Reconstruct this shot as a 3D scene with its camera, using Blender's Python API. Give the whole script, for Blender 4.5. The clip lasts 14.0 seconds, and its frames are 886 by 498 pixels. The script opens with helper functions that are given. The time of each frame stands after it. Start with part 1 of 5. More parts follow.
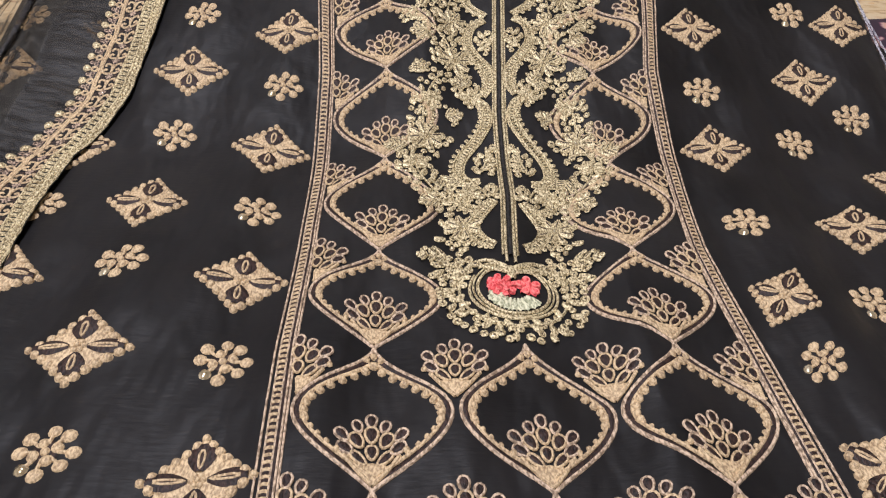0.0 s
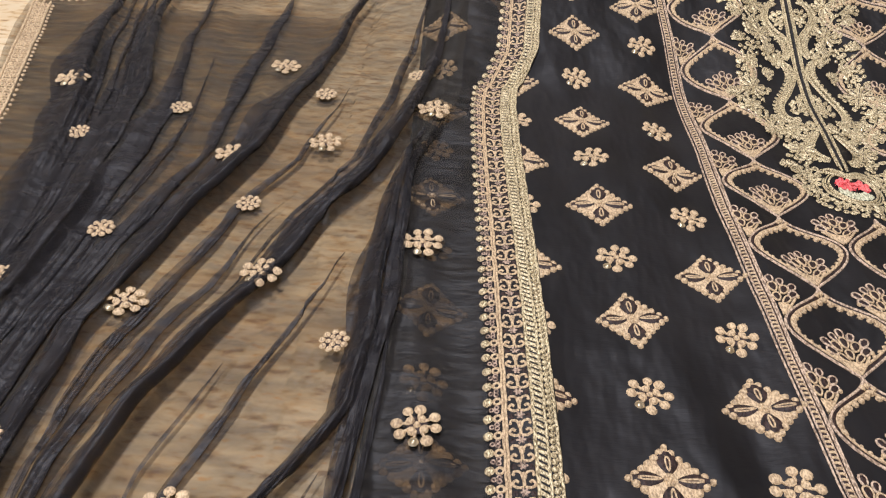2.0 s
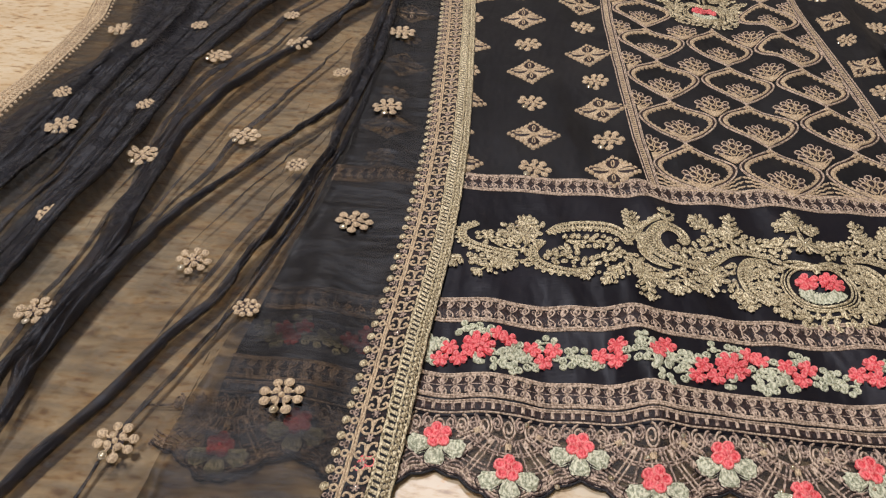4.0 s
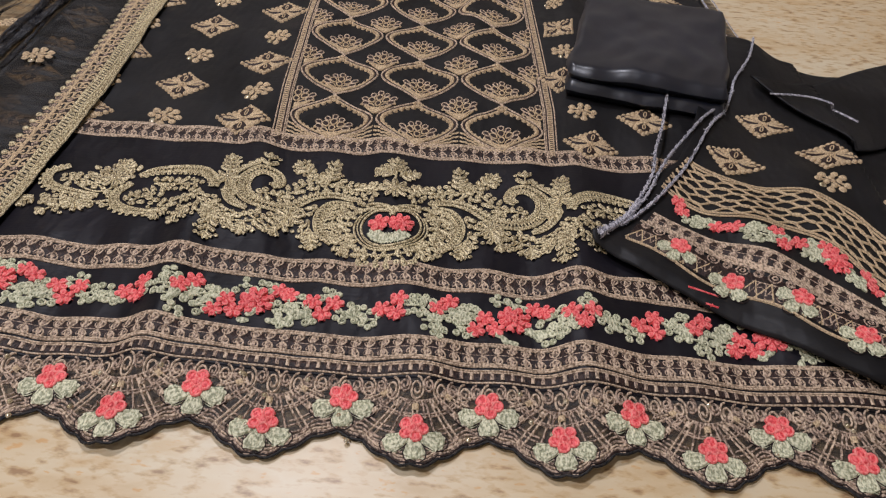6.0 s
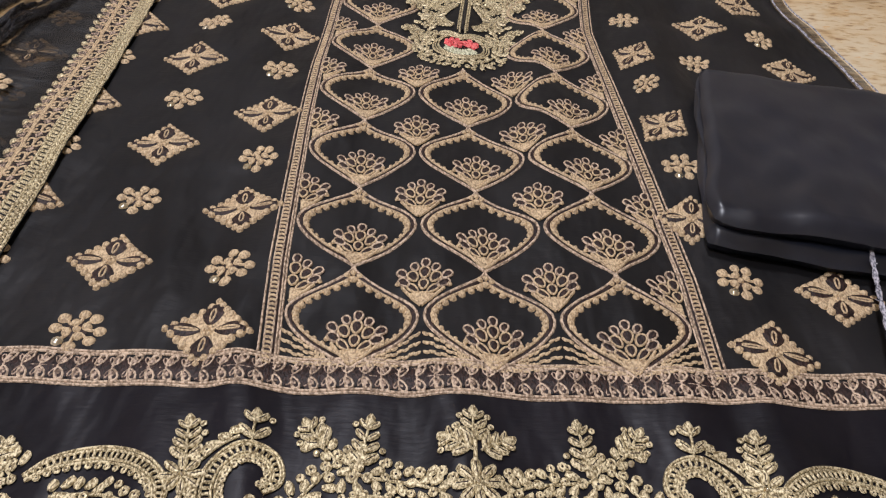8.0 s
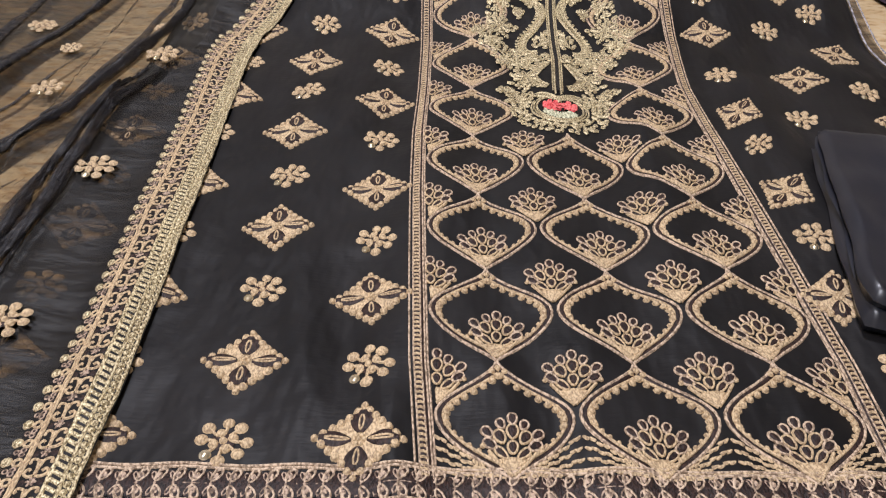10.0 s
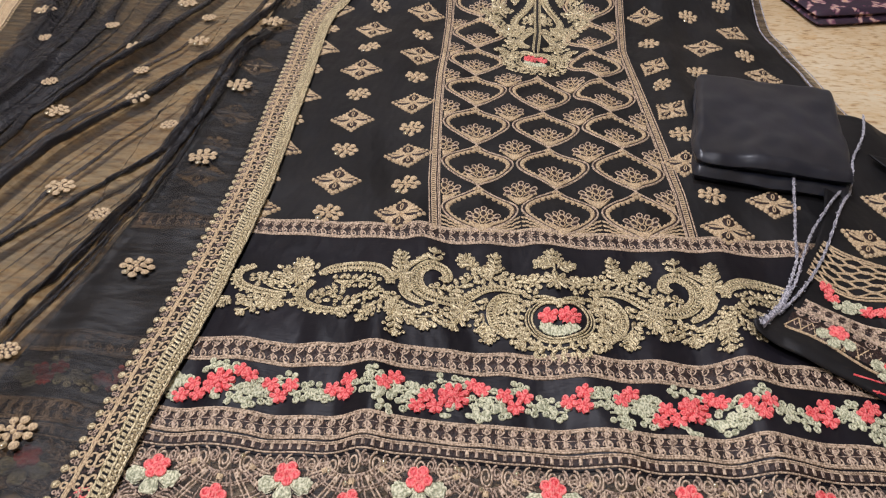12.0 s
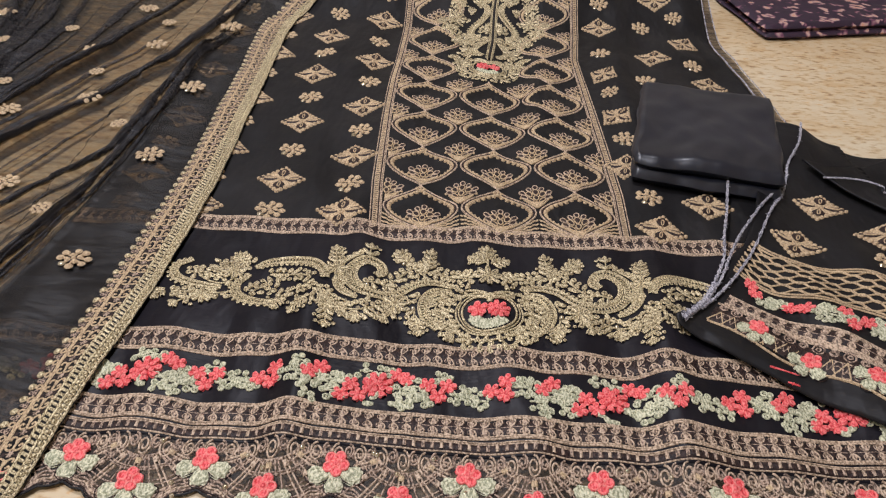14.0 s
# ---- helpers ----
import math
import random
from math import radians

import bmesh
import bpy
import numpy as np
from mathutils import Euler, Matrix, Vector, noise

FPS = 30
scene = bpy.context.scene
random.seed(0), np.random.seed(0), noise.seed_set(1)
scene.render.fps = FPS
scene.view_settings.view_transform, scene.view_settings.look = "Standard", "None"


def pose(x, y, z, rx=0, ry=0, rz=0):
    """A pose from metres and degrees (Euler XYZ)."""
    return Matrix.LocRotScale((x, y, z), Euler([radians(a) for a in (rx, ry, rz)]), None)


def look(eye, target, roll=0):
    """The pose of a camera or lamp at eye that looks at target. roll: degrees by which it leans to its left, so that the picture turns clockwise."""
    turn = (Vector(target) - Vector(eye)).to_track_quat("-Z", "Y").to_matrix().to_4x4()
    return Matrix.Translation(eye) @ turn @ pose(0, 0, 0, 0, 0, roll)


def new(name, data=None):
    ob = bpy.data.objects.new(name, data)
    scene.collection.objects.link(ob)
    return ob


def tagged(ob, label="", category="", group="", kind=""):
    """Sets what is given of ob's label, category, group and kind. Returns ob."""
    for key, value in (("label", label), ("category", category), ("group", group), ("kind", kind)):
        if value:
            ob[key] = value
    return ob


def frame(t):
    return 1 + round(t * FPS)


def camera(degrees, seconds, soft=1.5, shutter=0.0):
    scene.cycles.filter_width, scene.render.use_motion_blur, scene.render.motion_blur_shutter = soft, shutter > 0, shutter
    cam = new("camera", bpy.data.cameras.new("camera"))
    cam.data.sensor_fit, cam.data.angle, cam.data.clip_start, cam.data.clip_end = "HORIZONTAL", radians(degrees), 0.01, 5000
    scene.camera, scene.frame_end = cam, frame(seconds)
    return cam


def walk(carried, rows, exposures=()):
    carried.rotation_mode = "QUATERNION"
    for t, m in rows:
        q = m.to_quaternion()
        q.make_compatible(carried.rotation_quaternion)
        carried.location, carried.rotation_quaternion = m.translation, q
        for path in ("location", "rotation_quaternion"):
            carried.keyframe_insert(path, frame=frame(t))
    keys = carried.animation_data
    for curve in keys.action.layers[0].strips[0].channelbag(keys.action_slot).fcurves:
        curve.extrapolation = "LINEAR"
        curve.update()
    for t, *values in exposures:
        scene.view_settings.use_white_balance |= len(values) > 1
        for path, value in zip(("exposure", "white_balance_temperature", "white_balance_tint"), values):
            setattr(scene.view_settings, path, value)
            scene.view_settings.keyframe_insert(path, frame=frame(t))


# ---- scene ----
cam = camera(62.0, 14.0, soft=1.2)
PATH = [
    (0, (-0.071, 0.209, 0.323), (0.039, 1.75, -0.947), 3.0),
    (0.5, (-0.086, 0.222, 0.321), (0.033, 1.77, -0.94), 2.5),
    (1, (-0.173, 0.139, 0.355), (-0.086, 1.682, -0.916), 2.4),
    (1.5, (-0.302, 0.053, 0.401), (-0.245, 1.557, -0.916), 3.2),
    (2, (-0.401, -0.031, 0.423), (-0.387, 1.453, -0.919), 3.7),
    (2.2, (-0.434, -0.071, 0.429), (-0.439, 1.394, -0.933), 3.8),
    (4.3, (-0.255, -0.485, 0.46), (-0.35, 0.981, -0.896), 1.5),
    (4.5, (-0.225, -0.487, 0.456), (-0.314, 0.98, -0.9), 1.8),
    (5, (-0.134, -0.481, 0.447), (-0.213, 0.979, -0.917), 2.2),
    (5.5, (-0.035, -0.474, 0.437), (-0.081, 0.986, -0.928), 3.1),
    (6, (0.051, -0.47, 0.428), (0.053, 1.001, -0.927), 4.1),
    (6.5, (0.084, -0.456, 0.433), (0.122, 1.021, -0.915), 4.7),
    (6.9, (0.07, -0.401, 0.429), (0.087, 1.067, -0.929), 3.3),
    (7, (0.052, -0.39, 0.428), (0.101, 1.089, -0.918), 4.9),
    (7.5, (0.011, -0.264, 0.405), (0.064, 1.209, -0.947), 4.5),
    (8, (-0.029, -0.138, 0.357), (0.022, 1.337, -0.992), 3.5),
    (8.2, (-0.036, -0.089, 0.345), (0.019, 1.391, -0.999), 3.2),
    (10.3, (-0.148, -0.093, 0.394), (-0.153, 1.421, -0.913), 0.7),
    (10.5, (-0.175, -0.142, 0.414), (-0.185, 1.359, -0.908), 0.9),
    (11, (-0.206, -0.26, 0.458), (-0.248, 1.227, -0.878), 1.0),
    (11.5, (-0.163, -0.39, 0.498), (-0.231, 1.112, -0.82), 0.9),
    (12, (-0.08, -0.479, 0.498), (-0.16, 1.05, -0.789), 0.8),
    (12.5, (-0.027, -0.508, 0.495), (-0.094, 1.046, -0.762), 1.3),
    (13, (-0.024, -0.514, 0.491), (-0.079, 1.051, -0.754), 1.8),
    (13.5, (-0.027, -0.509, 0.492), (-0.07, 1.054, -0.755), 2.2),
    (14, (-0.026, -0.5, 0.489), (-0.073, 1.062, -0.759), 2.1),
]
walk(cam, [(t, look(eye, target, roll)) for t, eye, target, roll in PATH],
     [(0, 0.05), (2, 0.15), (4.5, -0.33), (5, -0.28), (5.5, -0.25), (6, -0.45), (6.5, -0.5), (7, -0.4), (7.5, -0.18), (8.2, -0.22), (10.3, 0.08), (11, 0.12), (12.5, -0.2), (14, -0.2)])

# ---- light ----
world = bpy.data.worlds.new("world")
scene.world = world
world.use_nodes = True
world.node_tree.nodes["Background"].inputs[0].default_value = (0.85, 0.9, 1.0, 1)
world.node_tree.nodes["Background"].inputs[1].default_value = 0.05


def ceiling_lamp(x, y, size, watts):
    d = bpy.data.lights.new("ceiling_light", "AREA")
    d.shape, d.size, d.energy, d.color = "DISK", size, watts, (0.95, 0.95, 1.07)
    ob = new("ceiling_light", d)
    ob.matrix_world = look((x, y, 2.6), (x, y + 0.001, 0))
    return ob


ceiling_lamp(-0.45, 1.10, 0.28, 50)
ceiling_lamp(-1.0, -0.5, 0.28, 48)


# ---- materials ----
def nodes_of(name):
    m = bpy.data.materials.new(name)
    m.use_nodes = True
    nt = m.node_tree
    return m, nt, nt.nodes["Principled BSDF"]


def noise_node(nt, scale, detail=3.0, stretch=None, rot=0.0):
    tc = nt.nodes.new("ShaderNodeTexCoord")
    mp = nt.nodes.new("ShaderNodeMapping")
    nt.links.new(tc.outputs["Object"], mp.inputs[0])
    if stretch:
        mp.inputs["Scale"].default_value = stretch
    mp.inputs["Rotation"].default_value = (0, 0, rot)
    n = nt.nodes.new("ShaderNodeTexNoise")
    n.inputs["Scale"].default_value = scale
    n.inputs["Detail"].default_value = detail
    nt.links.new(mp.outputs[0], n.inputs["Vector"])
    return n


def ramp(nt, fac, stops):
    r = nt.nodes.new("ShaderNodeValToRGB")
    el = r.color_ramp.elements
    while len(el) < len(stops):
        el.new(0.5)
    for e, (p, c) in zip(el, stops):
        e.position, e.color = p, (*c, 1)
    nt.links.new(fac, r.inputs[0])
    return r


def bump(nt, bsdf, height, strength, dist):
    b = nt.nodes.new("ShaderNodeBump")
    b.inputs["Strength"].default_value = strength
    b.inputs["Distance"].default_value = dist
    nt.links.new(height, b.inputs["Height"])
    nt.links.new(b.outputs[0], bsdf.inputs["Normal"])
    return b


def thread(name, dark, light, rough=0.5, metal=0.0, grain=620.0, relief=1.0):
    m, nt, b = nodes_of(name)
    n = noise_node(nt, grain, 3.0, (1.0, 0.55, 1.0), 0.6)
    deep = tuple(0.7 * c for c in dark)
    r = ramp(nt, n.outputs[0], [(0.28, deep), (0.42, dark), (0.58, light)])
    big = noise_node(nt, 40.0, 3.0)
    mix = nt.nodes.new("ShaderNodeMix")
    mix.data_type, mix.blend_type = "RGBA", "MULTIPLY"
    mix.inputs[0].default_value = 0.6
    tone = ramp(nt, big.outputs[0], [(0.3, (0.72, 0.7, 0.7)), (0.7, (1, 1, 1))])
    nt.links.new(r.outputs[0], mix.inputs[6])
    nt.links.new(tone.outputs[0], mix.inputs[7])
    nt.links.new(mix.outputs[2], b.inputs["Base Color"])
    b.inputs["Roughness"].default_value = rough
    b.inputs["Metallic"].default_value = metal
    bump(nt, b, n.outputs[0], relief, 0.0009)
    b.inputs["Specular IOR Level"].default_value = 0.3
    return m


def cloth(name, dark, light, rough=0.48, sheen=0.0, crinkle=0.5, spec=0.11, folds=0.55):
    m, nt, b = nodes_of(name)
    n = noise_node(nt, 9.0, 4.0)
    r = ramp(nt, n.outputs[0], [(0.3, dark), (0.72, light)])
    nt.links.new(r.outputs[0], b.inputs["Base Color"])
    b.inputs["Roughness"].default_value = rough
    b.inputs["Sheen Weight"].default_value = sheen
    b.inputs["Sheen Roughness"].default_value = 0.5
    b.inputs["Specular IOR Level"].default_value = spec
    w = noise_node(nt, 260.0, 3.0, (0.35, 1.6, 1.0))
    fine = bump(nt, b, w.outputs[0], crinkle, 0.0006)
    soft = noise_node(nt, 13.0, 3.0, (1.5, 0.7, 1.0), 0.25)
    crease = nt.nodes.new("ShaderNodeBump")
    crease.inputs["Strength"].default_value = folds
    crease.inputs["Distance"].default_value = 0.010
    nt.links.new(soft.outputs[0], crease.inputs["Height"])
    nt.links.new(crease.outputs[0], fine.inputs["Normal"])
    return m


def sheer(name, tint, see, rough=0.6, weave=500.0, sheen=0.2):
    """Thin see-through cloth: part of the light passes straight through."""
    m, nt, b = nodes_of(name)
    n = noise_node(nt, weave, 2.0, (0.25, 1.8, 1.0), 0.15)
    c = ramp(nt, n.outputs[0], [(0.3, tuple(0.5 * v for v in tint)), (0.7, tuple(1.7 * v for v in tint))])
    nt.links.new(c.outputs[0], b.inputs["Base Color"])
    b.inputs["Roughness"].default_value = rough
    b.inputs["Sheen Weight"].default_value = sheen
    b.inputs["Sheen Roughness"].default_value = 0.4
    b.inputs["Specular IOR Level"].default_value = 0.4
    t = nt.nodes.new("ShaderNodeBsdfTransparent")
    t.inputs[0].default_value = (1.0, 0.95, 0.87, 1)
    mix = nt.nodes.new("ShaderNodeMixShader")
    n2 = noise_node(nt, 60.0, 9.0, (0.30, 1.9, 1.0), 0.15)
    f = nt.nodes.new("ShaderNodeMapRange")
    f.inputs["From Min"].default_value, f.inputs["From Max"].default_value = 0.36, 0.64
    f.inputs["To Min"].default_value, f.inputs["To Max"].default_value = see - 0.17, see + 0.13
    nt.links.new(n2.outputs[0], f.inputs["Value"])
    nt.links.new(f.outputs[0], mix.inputs[0])
    nt.links.new(b.outputs[0], mix.inputs[1])
    nt.links.new(t.outputs[0], mix.inputs[2])
    nt.links.new(mix.outputs[0], nt.nodes["Material Output"].inputs[0])
    fine = bump(nt, b, n.outputs[0], 0.8, 0.0006)
    soft = noise_node(nt, 22.0, 5.0, (0.6, 1.6, 1.0), 0.35)
    crease = nt.nodes.new("ShaderNodeBump")
    crease.inputs["Strength"].default_value = 1.0
    crease.inputs["Distance"].default_value = 0.010
    nt.links.new(soft.outputs[0], crease.inputs["Height"])
    nt.links.new(crease.outputs[0], fine.inputs["Normal"])
    return m


def floor_material():
    m, nt, b = nodes_of("polished_beige_floor")
    wide = noise_node(nt, 3.6, 8.0, (0.7, 1.8, 1.0), 0.6)
    r = ramp(nt, wide.outputs[0], [(0.30, (0.53, 0.39, 0.225)), (0.46, (0.64, 0.51, 0.325)), (0.66, (0.69, 0.595, 0.425))])
    fine = noise_node(nt, 20.0, 10.0, (0.8, 1.9, 1.0), 0.6)
    v = ramp(nt, fine.outputs[0], [(0.30, (0.80, 0.67, 0.50)), (0.43, (0.96, 0.90, 0.82)), (0.56, (1, 1, 1)), (0.66, (0.90, 0.78, 0.62))])
    mix = nt.nodes.new("ShaderNodeMix")
    mix.data_type, mix.blend_type = "RGBA", "MULTIPLY"
    mix.inputs[0].default_value = 0.75
    nt.links.new(r.outputs[0], mix.inputs[6])
    nt.links.new(v.outputs[0], mix.inputs[7])
    speck = noise_node(nt, 95.0, 8.0, (0.7, 1.7, 1.0), 0.6)
    dots = ramp(nt, speck.outputs[0], [(0.30, (0.42, 0.27, 0.16)), (0.41, (0.86, 0.76, 0.62)), (0.50, (1, 1, 1)), (0.64, (1, 1, 1)), (0.70, (0.97, 0.72, 0.45))])
    over = nt.nodes.new("ShaderNodeMix")
    over.data_type, over.blend_type = "RGBA", "MULTIPLY"
    over.inputs[0].default_value = 0.8
    nt.links.new(mix.outputs[2], over.inputs[6])
    nt.links.new(dots.outputs[0], over.inputs[7])
    nt.links.new(over.outputs[2], b.inputs["Base Color"])
    b.inputs["Roughness"].default_value = 0.38
    bump(nt, b, fine.outputs[0], 0.15, 0.001)
    return m


BLACK = cloth("black_chiffon", (0.0062, 0.0058, 0.0062), (0.0185, 0.0174, 0.0180), 0.46, 0.0, 0.30, 0.16, 0.85)
ORGANZA = cloth("black_organza", (0.0048, 0.0042, 0.0060), (0.0140, 0.0120, 0.0160), 0.42, 0.0, 0.3, 0.17, 0.7)
SATIN = cloth("black_satin", (0.0080, 0.0092, 0.0150), (0.0140, 0.0162, 0.0265), 0.34, 0.0, 0.06, 0.60, 0.22)
TULLE = sheer("black_tulle", (0.022, 0.018, 0.016), 0.36, 0.6, 500.0, 0.06)
SHEER = sheer("black_sheer_chiffon", (0.032, 0.0285, 0.023), 0.56, 0.6, 500.0, 0.12)
STRIP = sheer("doubled_black_chiffon", (0.013, 0.0130, 0.0142), 0.50, 0.5, 500.0, 0.05)
GATHERED = sheer("gathered_black_chiffon", (0.012, 0.011, 0.013), 0.34, 0.5, 500.0, 0.04)
TAN = thread("antique_gold_thread", (0.42, 0.300, 0.178), (0.73, 0.555, 0.338), 0.5, 0.0, 800.0, 0.8)
ZARI = thread("pale_zari_gold_thread", (0.25, 0.19, 0.095), (0.86, 0.74, 0.47), 0.36, 0.25, 900.0, 0.6)
MAUVE = thread("dull_mauve_gold_thread", (0.16, 0.11, 0.08), (0.58, 0.43, 0.32))
RED = thread("coral_red_silk_thread", (0.70, 0.055, 0.065), (0.98, 0.20, 0.20), 0.5, 0.0, 620.0, 0.7)
SAGE = thread("sage_green_silk_thread", (0.36, 0.37, 0.235), (0.78, 0.76, 0.54), 0.55, 0.0, 620.0, 0.7)
CORD = thread("black_cord", (0.006, 0.006, 0.007), (0.03, 0.027, 0.027))
SEQUIN = thread("gold_sequin", (0.75, 0.64, 0.44), (0.92, 0.84, 0.66), 0.16, 0.9, 200.0, 0.1)
# dark brown thread, used too for the painted shade of coil holes
SHADE = thread("dark_brown_thread_and_hole_shade", (0.014, 0.007, 0.006), (0.042, 0.022, 0.018))
GREY = thread("grey_overlock_thread", (0.16, 0.16, 0.19), (0.62, 0.60, 0.64))
PALE = thread("pale_rose_thread", (0.30, 0.215, 0.145), (0.74, 0.57, 0.41))
CORAL = thread("light_coral_silk_thread", (0.90, 0.14, 0.135), (1.0, 0.30, 0.27), 0.5, 0.0, 620.0, 0.7)
MATS = [TAN, ZARI, MAUVE, RED, SAGE, CORD, SEQUIN, SHADE, GREY, PALE, CORAL]
T_TAN, T_ZARI, T_MAUVE, T_RED, T_SAGE, T_CORD, T_SEQ, T_SHADE, T_GREY, T_PALE, T_CORAL = range(11)


# ---- surfaces that the cloth follows ----
def smooth(a, b, x):
    t = np.clip((np.asarray(x, float) - a) / (b - a), 0, 1)
    return t * t * (3 - 2 * t)


def rise(x, y):
    """The upper part of the shirt lies over something that lifts it."""
    q = np.asarray(y, float) - 0.715
    up = 0.30 * 0.5 * (q + np.sqrt(q * q + 0.0004))
    return up * smooth(-0.52, -0.38, x)


def shirt_z(x, y):
    x, y = np.asarray(x, float), np.asarray(y, float)
    z = 0.0005 + rise(x, y)
    z = z + (0.0026 * np.sin(61 * x + 3 * np.sin(4.1 * y)) + 0.0016 * np.sin(33 * x - 5 * y + 1.0)) * smooth(0.12, 0.3, y)
    z = z + 0.0014 * np.sin(97 * x + 1.3 + 5 * y) * np.sin(9 * y + 2 * x)
    rump = 0.0
    for ax, ay, ph, h in ((44, 6, 0.4, 0.0032), (58, -9, 2.6, 0.0026), (21, 19, 1.1, 0.0022), (15, -31, 4.2, 0.0018), (73, 14, 5.0, 0.0014)):
        patch = smooth(-0.5, 0.7, np.sin(6.1 * x + 4.3 * y + 3 * ph) * np.sin(5.2 * y - 7.9 * x + ph))
        rump = rump + h * patch * np.exp(-((1 - np.sin(ax * x + ay * y + ph + 1.4 * np.sin(5 * y + 8 * x + ph))) / 0.30))
    z = z + rump
    low = smooth(0.20, -0.02, y)
    z = z + 0.0105 * low * np.exp(-(((x + 0.166 + 0.05 * (y + 0.02)) / 0.019) ** 2))
    z = z + 0.0115 * low * np.exp(-(((x - 0.163 - 0.06 * (y + 0.02)) / 0.021) ** 2))
    z = z + 0.0025 * low * (np.sin(38 * x + 0.6 + 4 * y) + 0.6 * np.sin(83 * x + 7 * y))
    z = z + 0.004 * smooth(0.16, 0.19, x) * smooth(0.24, 0.20, x) * smooth(0.3, 0.4, y)
    hem = smooth(-0.125, -0.195, y)
    z = z * (1 - 0.55 * hem) - 0.0035 * hem
    return np.maximum(z, -0.0048)


class Geo:
    """Raised stitches on a flat pattern: points (x, y, height), faces and the thread of each face."""

    def __init__(self):
        self.v, self.f, self.m, self.marks, self.z = [], [], [], [], 0.0

    def piece(self, name):
        """What follows belongs to a sub-part of that name ("" for the ground of the motif)."""
        self.marks.append((len(self.f), name))

    def disc(self, x, y, r, m, n=8):
        """A small flat coil: a low disc with a raised rim and a dark centre bead."""
        self.bead(x, y, r, m, 0.20, n)
        self.ring(x, y, r * 0.80, r * 0.20, m, n)
        # raised dark bead: the shade of an open hole, put into the colour
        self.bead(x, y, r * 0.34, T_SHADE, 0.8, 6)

    def plate(self, pts, m, high):
        """A filled, slightly domed ground."""
        n, base = len(pts), len(self.v)
        cx, cy = sum(p[0] for p in pts) / n, sum(p[1] for p in pts) / n
        for q, h in ((1.0, -0.3), (0.93, 0.75), (0.5, 1.0)):
            for x, y in pts:
                self.v.append((cx + (x - cx) * q, cy + (y - cy) * q, h * high))
        self.v.append((cx, cy, high))
        for r in range(2):
            for i in range(n):
                j = (i + 1) % n
                self.f.append((base + r * n + i, base + r * n + j, base + (r + 1) * n + j, base + (r + 1) * n + i))
                self.m.append(m)
        for i in range(n):
            self.f.append((base + 2 * n + i, base + 2 * n + (i + 1) % n, base + 3 * n))
            self.m.append(m)

    def tube(self, pts, r, m, closed=False, high=0.9):
        n = len(pts)
        base = len(self.v)
        for i, (x, y) in enumerate(pts):
            a = pts[(i - 1) % n] if closed or i > 0 else pts[i]
            b = pts[(i + 1) % n] if closed or i < n - 1 else pts[i]
            dx, dy = b[0] - a[0], b[1] - a[1]
            k = math.hypot(dx, dy) or 1.0
            nx, ny = -dy / k, dx / k
            for s, h in ((-1, -0.3), (-0.6, high), (0.6, high), (1, -0.3)):
                self.v.append((x + nx * r * s, y + ny * r * s, h * r + self.z))
        for i in range(n if closed else n - 1):
            p, q = base + 4 * i, base + 4 * ((i + 1) % n)
            for k in range(3):
                self.f.append((p + k, q + k, q + k + 1, p + k + 1))
                self.m.append(m)

    def bead(self, x, y, r, m, high=0.7, n=7):
        base = len(self.v)
        for q, h in ((1.0, -0.25), (0.68, 0.8)):
            for i in range(n):
                a = 2 * math.pi * (i + 0.3) / n
                self.v.append((x + r * q * math.cos(a), y + r * q * math.sin(a), h * high * r + self.z))
        self.v.append((x, y, high * r + self.z))
        for i in range(n):
            j = (i + 1) % n
            self.f.append((base + i, base + j, base + n + j, base + n + i))
            self.f.append((base + n + i, base + n + j, base + 2 * n))
            self.m += [m, m]

    def ring(self, x, y, r, w, m, n=10):
        self.tube([(x + r * math.cos(2 * math.pi * i / n), y + r * math.sin(2 * math.pi * i / n)) for i in range(n)], w, m, True)

    def loop(self, x, y, length, width, ang, w, m, n=11):
        """An open teardrop that starts at (x, y)."""
        c, s = math.cos(ang), math.sin(ang)
        pts = []
        for i in range(n):
            a = 2 * math.pi * i / n
            u = 0.5 * length * (1 - math.cos(a))
            v = 0.5 * width * math.sin(a) * (0.55 + 0.45 * u / length)
            pts.append((x + u * c - v * s, y + u * s + v * c))
        self.tube(pts, w, m, True)

    def leaf(self, x, y, length, width, ang, m, high=0.0009, blunt=0.0):
        """A filled satin-stitch petal that starts at (x, y)."""
        c, s = math.cos(ang), math.sin(ang)
        base, n = len(self.v), 5
        for k in range(n + 1):
            q = k / n
            wid = width * 0.5 * (math.sin(math.pi * (0.06 + 0.88 * q)) ** (0.8 - 0.5 * blunt)) * (0.8 + 0.4 * q)
            for side, h in ((-1, -0.2), (-0.5, 0.8), (0, 0.62), (0.5, 0.8), (1, -0.2)):
                u, v = q * length, side * wid
                self.v.append((x + u * c - v * s, y + u * s + v * c, h * high + self.z))
        for k in range(n):
            for j in range(4):
                p = base + 5 * k + j
                self.f.append((p, p + 5, p + 6, p + 1))
                self.m.append(m)

    def add(self, g, x=0.0, y=0.0, ang=0.0, sx=1.0, sy=None, m=None):
        sy = sx if sy is None else sy
        c, s = math.cos(ang), math.sin(ang)
        base = len(self.v)
        self.marks += [(k + len(self.f), name) for k, name in g.marks]
        for u, v, h in g.v:
            u, v = u * sx, v * sy
            self.v.append((x + u * c - v * s, y + u * s + v * c, h))
        self.f += [tuple(base + i for i in f) for f in g.f]
        self.m += g.m if m is None else [m] * len(g.m)


